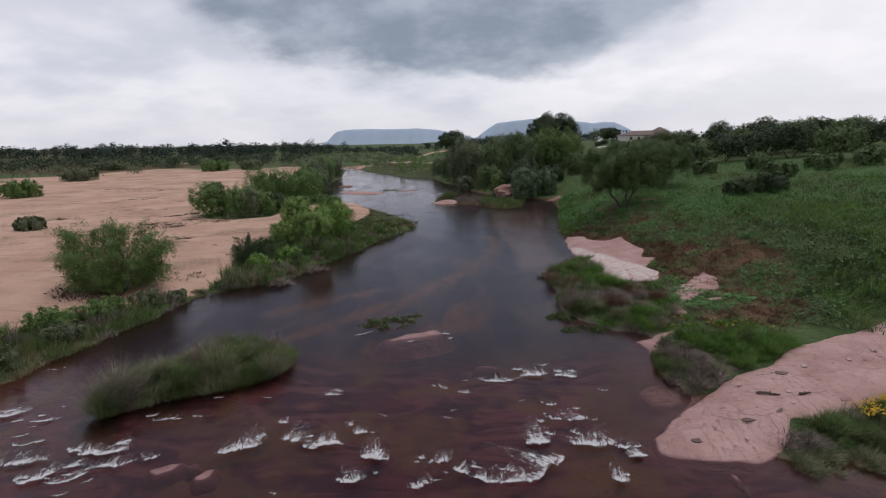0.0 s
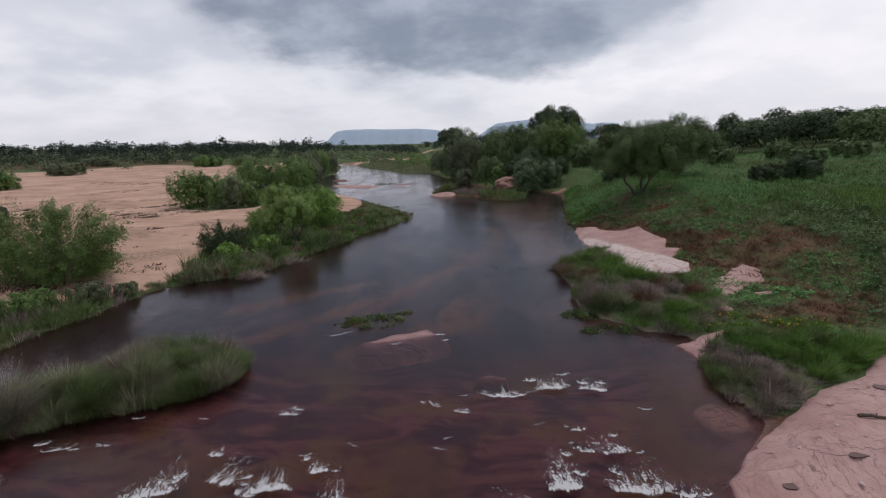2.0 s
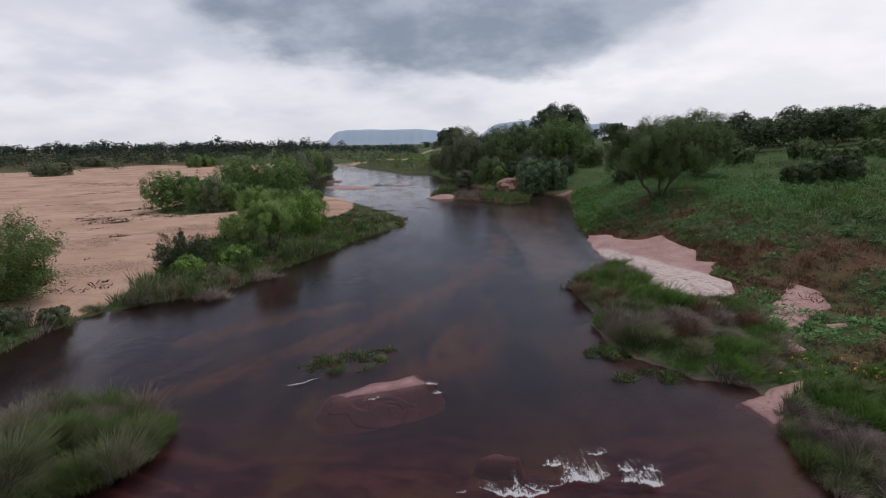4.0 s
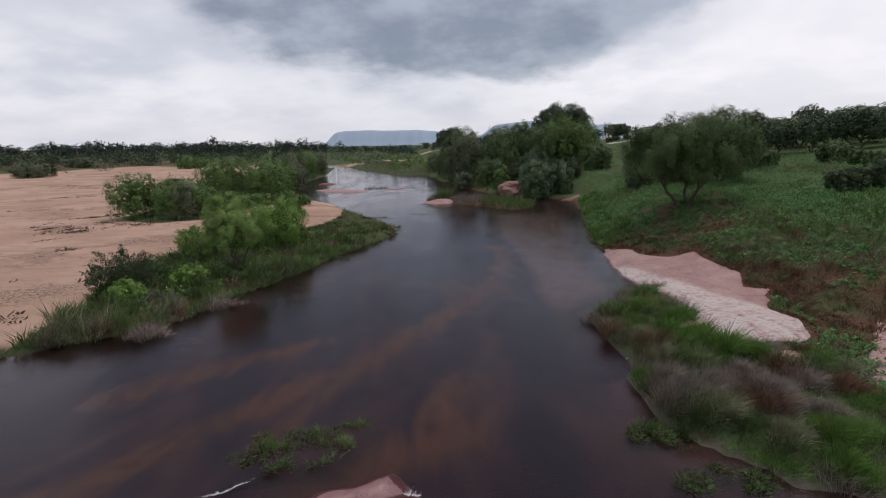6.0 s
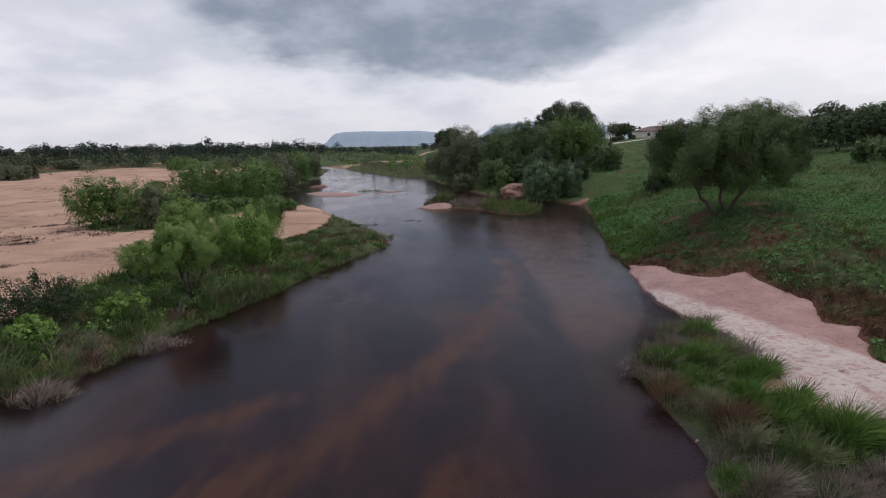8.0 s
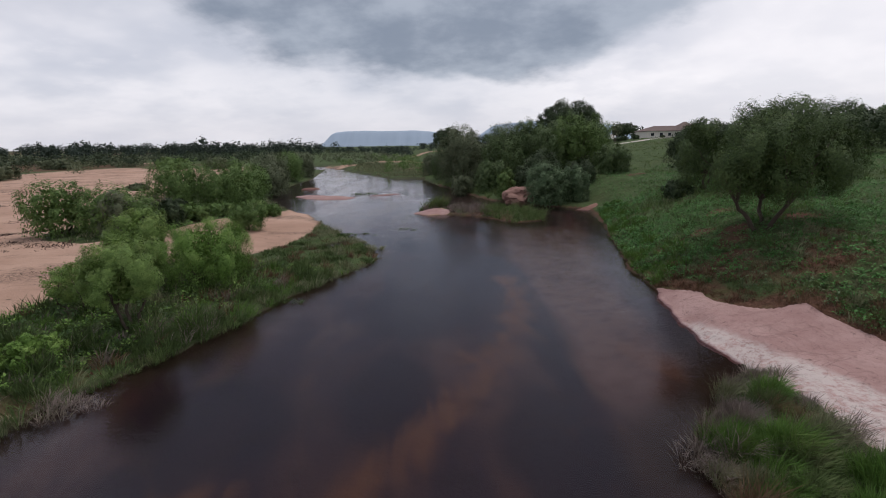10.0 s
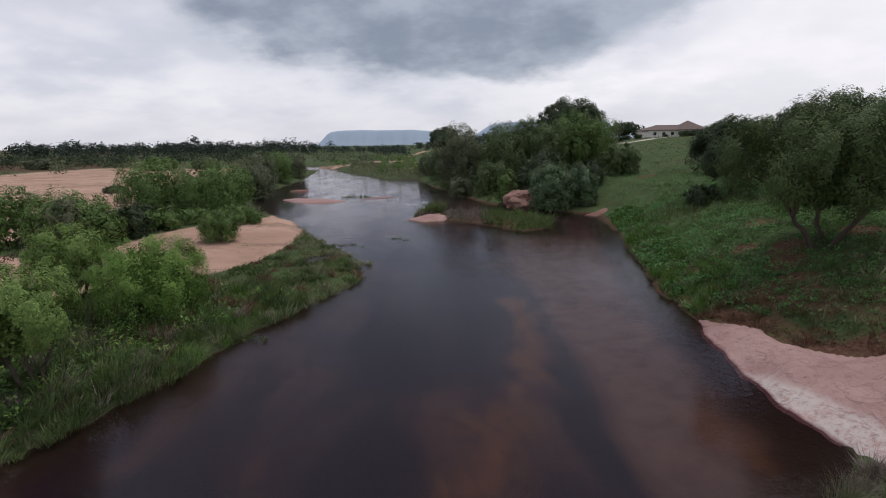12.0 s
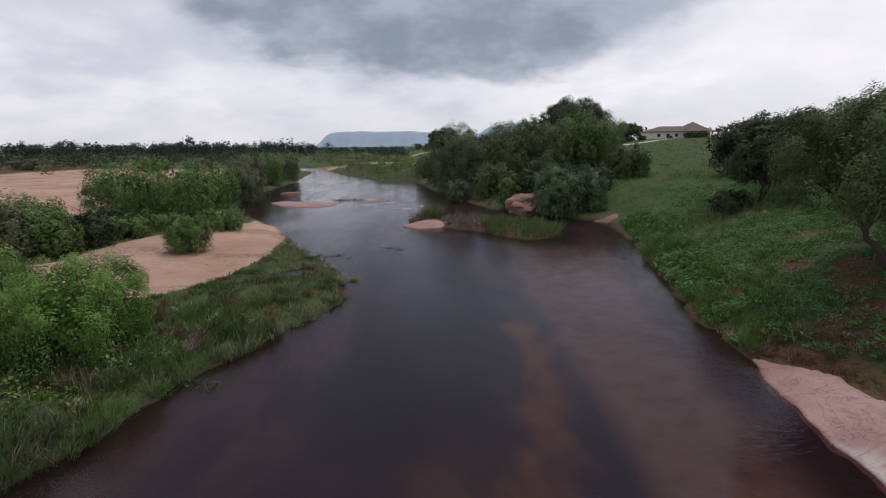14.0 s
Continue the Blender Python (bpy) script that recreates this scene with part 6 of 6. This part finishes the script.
def lush_keep(x, y, r):
    near = np.exp(-((np.hypot(x - 10, y - 30) - 22).clip(0) / 34))
    return (poly_sd(SLAB_BIG, x, y) < -0.3) & (poly_sd(DRY_SLOPE, x, y) < 0.6 + 0.8 * fbm(x, y, 0.3, 23)) & (r < 0.22 + near) & (near_spots(EARTH, x, y) < 0.1)


bank = scatter(BANK, 42000, 18, lush_keep)
kind = fbm(bank[:, 0], bank[:, 1], 0.16, 27)
edge = bank[:, 0] - np.interp(bank[:, 1], TOE_Y, TOE_X)
grassy = (edge < 2.0) & (bank[:, 1] > 59)
near_bank = scatter([(16.5, 58.6), (18.5, 66), (21, 76), (24, 88), (34, 88), (36, 70), (34, 50), (30, 40), (25, 42), (23, 50), (19, 54)], 13500, 67, lambda x, y, r: ~((y < 64) & (x < 24.5) & (fbm(x, y, 0.35, 44) > 0.10)) & (near_spots(EARTH, x, y) < 0.15 - 0.6 * (r - 0.5)))
mix_n = fbm(near_bank[:, 0], near_bank[:, 1], 0.2, 29)
herbs(near_bank[mix_n > -0.1], 9, (0.065, 0.115), (0.15, 0.8), HERB, "meadow_herbs", "tall green weeds on the steep bank", 68)
sward(near_bank[mix_n <= 0.15][::2], 8, (0.3, 0.8), 0.2, 0.04, 0.8, [(0.5, GRASS_GREEN, "green"), (0.3, GRASS_OLIVE, "olive"), (0.2, GRASS_LUSH, "bright")], "meadow_grass", "on the steep bank", 69)
# lower meadow: its shade comes from the darker leaf material
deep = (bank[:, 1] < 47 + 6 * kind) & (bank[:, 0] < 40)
herbs(bank[(kind > -0.2) & ~grassy & deep], 7, (0.11, 0.19), (0.2, 0.9), WEED_SHADED, "meadow_herbs", "deep green weeds on the lower meadow, shade put into their colour", 48)
herbs(bank[(kind > -0.2) & ~grassy & ~deep], 7, (0.08, 0.135), (0.2, 0.9), HERB, "meadow_herbs", "lush green broad-leaved weeds covering the bank", 18)
herbs(bank[(kind <= -0.2) & (kind > -0.36) & ~grassy], 7, (0.08, 0.14), (0.1, 0.5), HERB_GREY, "meadow_herbs", "pale green broad-leaved weeds in patches on the bank", 19)
blades(bank[(kind <= -0.1) & ~grassy], 6, (0.3, 0.7), 0.25, 0.052, 0.7, GRASS_GREEN, "meadow_grass", "green grass on the bank", 20)
TALL_MEADOW = [(22, 25), (27, 27), (31, 27), (36, 22), (52, 30), (58, 48), (52, 60), (40, 62), (30, 52), (27, 44), (28, 36), (25, 29)]
tall = scatter(TALL_MEADOW, 15000, 81, lambda x, y, r: r < 0.35 + np.exp(-(np.hypot(x - 20, y - 26) / 18)))
shade = fbm(tall[:, 0], tall[:, 1], 0.14, 82)
blades(tall[shade > -0.15], 7, (0.5, 1.0), 0.3, 0.055, 0.9, GRASS_LUSH, "meadow_grass", "tall bright green grass of the meadow", 83, cell=1.7)
blades(tall[shade <= 0.05], 7, (0.4, 0.9), 0.3, 0.050, 0.9, GRASS_DEEP, "meadow_grass", "tall deep green grass of the meadow", 84, cell=1.5)
SHORE_STRIP = [(15.2, 57.6), (15.6, 62.5), (16.7, 67), (17.5, 72), (19.7, 80), (22.2, 92), (24.8, 92), (23, 82), (20.6, 72), (19.4, 66), (18.6, 60), (17.2, 57.6)]
strip = scatter(SHORE_STRIP, 9000, 22, lambda x, y, r: shore(x, y) > -0.1)
mixed = fbm(strip[:, 0], strip[:, 1], 0.5, 91)
herbs(strip[mixed < 0.1], 8, (0.09, 0.17), (0.1, 0.5), HERB, "shore_herbs", "broad-leaved weeds along the river bank", 21)
blades(strip[mixed > -0.15], 11, (0.3, 0.75), 0.24, 0.04, 0.85, GRASS_LUSH, "shore_grass", "bright green grass hanging over the river bank", 22)
blades(strip[::3], 9, (0.3, 0.6), 0.24, 0.04, 0.8, GRASS_OLIVE, "shore_grass", "olive grass hanging over the river bank", 23)
FAR_MEADOW = [(24, 112), (22, 128), (40, 150), (60, 185), (78, 222), (110, 222), (100, 180), (70, 130), (60, 100), (46, 112)]
blades(scatter(FAR_MEADOW, 7000, 24), 4, (0.25, 0.6), 0.5, 0.10, 0.6, GRASS_GREEN, "meadow_grass", "green grass of the distant meadow", 24)
bar_pts = scatter(BAR, 2600, 25, lambda x, y, r: (x > 2.5) | (y > 95), -0.1)
blades(bar_pts[bar_pts[:, 0] > 7], 12, (0.6, 1.2), 0.28, 0.055, 0.55, GRASS_GREEN, "bar_grass", "green reeds on the river bar", 25)
blades(bar_pts[bar_pts[:, 0] <= 8], 11, (0.4, 0.9), 0.28, 0.05, 0.6, GRASS_DRY, "bar_grass", "brownish reeds on the river bar", 26)
blades(scatter([(-1.2, 95.5), (2.2, 95.5), (2.2, 98), (-0.8, 98)], 200, 27), 14, (0.9, 1.5), 0.3, 0.06, 0.5, GRASS_GREEN, "bar_grass", "green reed tuft at the bar's tip", 27)
blades(scatter([(0.5, 141), (4.6, 127), (9.5, 109), (14, 102), (16, 104), (12, 113), (8, 128), (4, 143)], 2200, 28, lambda x, y, r: shore(x, y) > 0), 10, (0.6, 1.2), 0.35, 0.07, 0.6, GRASS_GREEN,
       "bank_grass", "green reeds under the bank willows", 28)
belt = scatter(SHRUB_BELT, 5200, 29, lambda x, y, r: (y < 135) & (shore(x, y) > 0))
blades(belt, 9, (0.4, 0.9), 0.35, 0.06, 0.7, GRASS_OLIVE, "thicket_grass", "olive undergrowth of the thicket", 29)
blades(belt[::2], 9, (0.4, 0.9), 0.35, 0.06, 0.7, GRASS_GREEN, "thicket_grass", "green undergrowth of the thicket", 30)
inner = scatter([(-30, 204), (-18, 179), (-11, 162), (-3, 161), (4, 175), (0, 230), (-36, 260)], 5000, 31, lambda x, y, r: shore(x, y) > 0)
blades(inner, 8, (0.4, 1.1), 0.5, 0.12, 0.6, GRASS_OLIVE, "bank_grass", "olive reeds on the far inner bank", 31)
sand_tufts = scatter([(-90, 25), (-24, 45), (-24, 62), (-42, 80), (-50, 130), (-140, 140)], 2600, 32, lambda x, y, r: r < 0.12 + 0.8 * (fbm(x, y, 0.09, 99) > 0.25))
blades(sand_tufts, 12, (0.06, 0.2), 0.35, 0.05, 1.0, GRASS_BROWN, "sand_tufts", "sparse dry tufts and drift on the sand", 32)


# flood litter and dead weeds left in lines on the sand
rl = np.random.default_rng(90)
for x0, y0, x1, y1, n in [(-44, 70, -36, 66, 150), (-38, 72, -30, 70, 120), (-37, 60.5, -35, 63, 40), (-43.5, 75, -40, 79.5, 90), (-40, 65, -36, 66, 60), (-50, 97, -41, 92, 110), (-88, 130, -70, 122, 130),
                          (-31.5, 56, -30, 57, 25), (-27, 60, -26, 60.6, 18), (-61.5, 74, -58, 75, 40), (-26.5, 33.6, -21.5, 34.5, 130), (-24, 38, -20.6, 40.5, 26), (-30, 36, -27, 33, 60),
                          (-76, 152, -62, 146, 90), (-58, 84, -48, 86, 50), (-70, 100, -60, 104, 60)]:
    k = rl.random(n)
    off = 0.10 * math.hypot(x1 - x0, y1 - y0)
    lx, ly = x0 + (x1 - x0) * k + rl.normal(0, off, n), y0 + (y1 - y0) * k + rl.normal(0, off, n)
    blades(np.stack([lx, ly, height(lx, ly)], 1), 9, (0.12, 0.36), 0.5, 0.09, 2.2, LITTER, "flood_litter", "dark flood litter and dead weeds on the sand", int(n + 7 * abs(x0)), "litter")


def tuft(x, y, h, w, mat, label, seed, n=60, per=16):
    rng = np.random.default_rng(seed)
    a, r = rng.uniform(0, 6.28, n), w / 2 * rng.random(n) ** 0.5
    px, py = x + np.cos(a) * r, y + np.sin(a) * r
    ob = blades(np.stack([px, py, np.maximum(height(px, py), -0.05)], 1), per, (h * 0.6, h), 0.16, 0.024, 1.5, mat, "grass_tuft", label, seed)
    ob["kind"] = ""
    return ob


for i, (x, y, h, w, mat, what) in enumerate([
        (-16.4, 38.9, 1.3, 2.0, GRASS_OLIVE, "olive"), (-13.4, 38.8, 0.9, 2.0, GRASS_DRY, "grey dry"), (-11.7, 43.4, 0.8, 2.2, GRASS_DRY, "grey dry"),
        (-14.2, 41.4, 0.9, 2.2, GRASS_DRY, "grey dry"), (-19.2, 36.2, 0.7, 1.2, GRASS_OLIVE, "olive"), (-17.6, 37.6, 0.8, 1.4, GRASS_DRY, "grey dry"),
        (9.6, 40.0, 1.0, 2.0, GRASS_DRY, "grey dry"), (13.9, 44.6, 0.8, 1.2, GRASS_DRY, "brown dry"), (12.4, 20.0, 0.8, 1.6, GRASS_DRY, "grey dry"),
        (-4.4, 70.4, 0.9, 1.6, GRASS_OLIVE, "straw-tipped"), (-6.4, 73.5, 0.9, 1.6, GRASS_OLIVE, "straw-tipped")]):
    tuft(x, y, h, w, mat, f"{what} grass tuft at the water's edge", 200 + i)


def water_weeds(x, y, w, n, h, seed):
    rng = np.random.default_rng(seed)
    a, r = rng.uniform(0, 6.28, n), w / 2 * rng.random(n) ** 0.5
    pts = np.stack([x + np.cos(a) * r * 1.3, y + np.sin(a) * r * 0.7, np.full(n, 0.0)], 1)
    blades(pts, 6, (0.6 * h, 1.6 * h), 0.12, 0.05, 1.6, GRASS_DEEP, "water_weeds", "green weeds growing out of shallow river water", seed, "plants")


water_weeds(-3.4, 29.3, 3.0, 430, 0.32, 1)
water_weeds(-1.7, 30.4, 1.0, 70, 0.25, 8)
water_weeds(8.6, 29.8, 2.2, 420, 0.16, 2)
water_weeds(9.0, 27.6, 2.0, 300, 0.16, 7)
water_weeds(-7.6, 55.6, 1.8, 60, 0.25, 3)
water_weeds(-6.9, 78, 3.0, 110, 0.15, 4)
water_weeds(-2.0, 81, 2.6, 90, 0.08, 5)
water_weeds(-13, 121, 4.0, 120, 0.5, 6)


# ---------------------------------------------------------------- the house on the rise
def house(x, y, turn):
    z = min(float(height(x + a, y + b)) for a in (0, 21) for b in (0, 11))
    root = empty("house", pose(x, y, z, 0, 0, turn), "low cream single-storey house with brown hipped roof", "house")

    def block(name, x0, x1, y0, y1, z0, z1, mat, parent, label=""):
        bm = bmesh.new()
        box(bm, x0, x1, y0, y1, z0, z1)
        return part_bm(name, bm, mat, parent, label)

    block("wall", 0, 21, 0, 11, -0.6, 2.75, STUCCO, root)

    def hip(name, x0, x1, y0, y1, z0, z1, inset):
        bm = bmesh.new()
        lo = [bm.verts.new(p) for p in ((x0, y0, z0), (x1, y0, z0), (x1, y1, z0), (x0, y1, z0))]
        eave = [bm.verts.new((v.co.x, v.co.y, z0 + 0.18)) for v in lo]
        ym = (y0 + y1) / 2
        a, b = bm.verts.new((x0 + inset, ym, z1)), bm.verts.new((x1 - inset, ym, z1))
        bm.faces.new(lo[::-1])
        for i in range(4):
            bm.faces.new((lo[i], lo[(i + 1) % 4], eave[(i + 1) % 4], eave[i]))
        bm.faces.new((eave[0], eave[1], b, a))
        bm.faces.new((eave[1], eave[2], b))
        bm.faces.new((eave[2], eave[3], a, b))
        bm.faces.new((eave[3], eave[0], a))
        part_bm(name, bm, ROOF, root)

    hip("roof", -0.6, 21.6, -0.7, 11.7, 2.75, 4.9, 5.5)
    hip("roof", 11.0, 20.8, -2.6, 9.0, 2.78, 6.3, 4.6)
    block("porch_floor", 11.2, 20.6, -2.4, -0.02, -0.6, 0.1, GRAVEL, root)
    for px in (11.5, 13.6, 15.7, 17.8, 20.2):
        block("porch_post", px - 0.12, px + 0.12, -2.3, -2.05, 0.1, 2.78, TRIM, root)
    for wx_ in (1.6, 5.0, 8.2, 12.4, 18.2):
        win = block("window", wx_, wx_ + 1.3, -0.05, 0.02, 0.9, 2.2, TRIM, root)
        block("pane", wx_ + 0.08, wx_ + 1.22, -0.07, -0.03, 0.98, 2.12, GLASS, win)
    block("door", 15.2, 16.2, -0.06, 0.02, 0.1, 2.15, BARK, root)


house(81.3, 223, 0)
def shed(x, y):
    root = empty("shed", pose(x, y, float(height(x, y)), 0, 0, 12), "small white shed in the meadow beyond the grove", "shed")
    bm = bmesh.new()
    box(bm, -1.7, 1.7, -1.3, 1.3, -0.3, 2.2)
    part_bm("wall", bm, TRIM, root)
    bm = bmesh.new()
    vs = [bm.verts.new(p) for p in ((-1.9, -1.5, 2.15), (1.9, -1.5, 2.15), (1.9, 1.5, 2.15), (-1.9, 1.5, 2.15), (-1.9, 0, 2.9), (1.9, 0, 2.9))]
    for f in ((3, 2, 1, 0), (0, 1, 5, 4), (2, 3, 4, 5), (1, 2, 5), (3, 0, 4)):
        bm.faces.new([vs[i] for i in f])
    part_bm("roof", bm, GRAVEL, root)
    bm = bmesh.new()
    box(bm, -0.5, 0.5, -1.36, -1.29, 0, 1.95)
    part_bm("door", bm, STUCCO, root)


shed(93, 298)
LAWN_SHRUB = woody("shrub", 2.0, 3.6, LEAF_DARK, "dense", 930, 0.32, 300, "round dark shrub on the lawn before the house", "shrub", stems=2, bare=0.0, limbs=0, group="lawn shrubs")
for i, (x, y, s) in enumerate([(90, 213, 1.25), (93.5, 212, 1.4), (84, 215, 0.6), (66, 205, 0.9), (70.5, 206, 0.8), (74, 214, 0.6), (62, 200, 0.8)]):
    m = at(x, y, 50 * i, s)
    if i == 0:
        LAWN_SHRUB.matrix_basis = m
    else:
        copy_thing(LAWN_SHRUB, m).scale = m.to_scale()
stand(woody("tree", 7.0, 12.0, LEAF_DARK, "round", 2480, 0.7, 301, "dark spreading tree beside the house", "tree", stems=1, bare=0.1), 82, 250)
stand(woody("tree", 7.5, 4.6, LEAF_SAGE, "round", 310, 0.35, 302, "thin half-bare tree above the willows", "tree", stems=2, bare=0.2), 60, 196)


def track(pts, width, label):
    """A strip of gravel that follows the ground."""
    p = np.array(pts, float)
    t = np.linspace(0, len(p) - 1, 60)
    c = np.stack([np.interp(t, range(len(p)), p[:, k]) for k in (0, 1)], 1)
    d = unit(np.gradient(c, axis=0))
    nrm = np.stack([-d[:, 1], d[:, 0]], 1)
    rows = [c + nrm * width * k for k in (-0.5, -0.17, 0.17, 0.5)]
    v = np.concatenate([np.stack([r[:, 0], r[:, 1], height(r[:, 0], r[:, 1]) + (0.12 if 0 < i < 3 else 0.02)], 1) for i, r in enumerate(rows)])
    i = (np.arange(3)[:, None] * 60 + np.arange(59)).ravel()
    tagged(new("track", fast_mesh("track", v, np.stack([i, i + 1, i + 61, i + 60], 1), GRAVEL, True)), label, "track", "", "structure")


track([(58, 190), (68, 192), (80, 197), (92, 204), (112, 208)], 4.5, "pale gravel drive before the house")
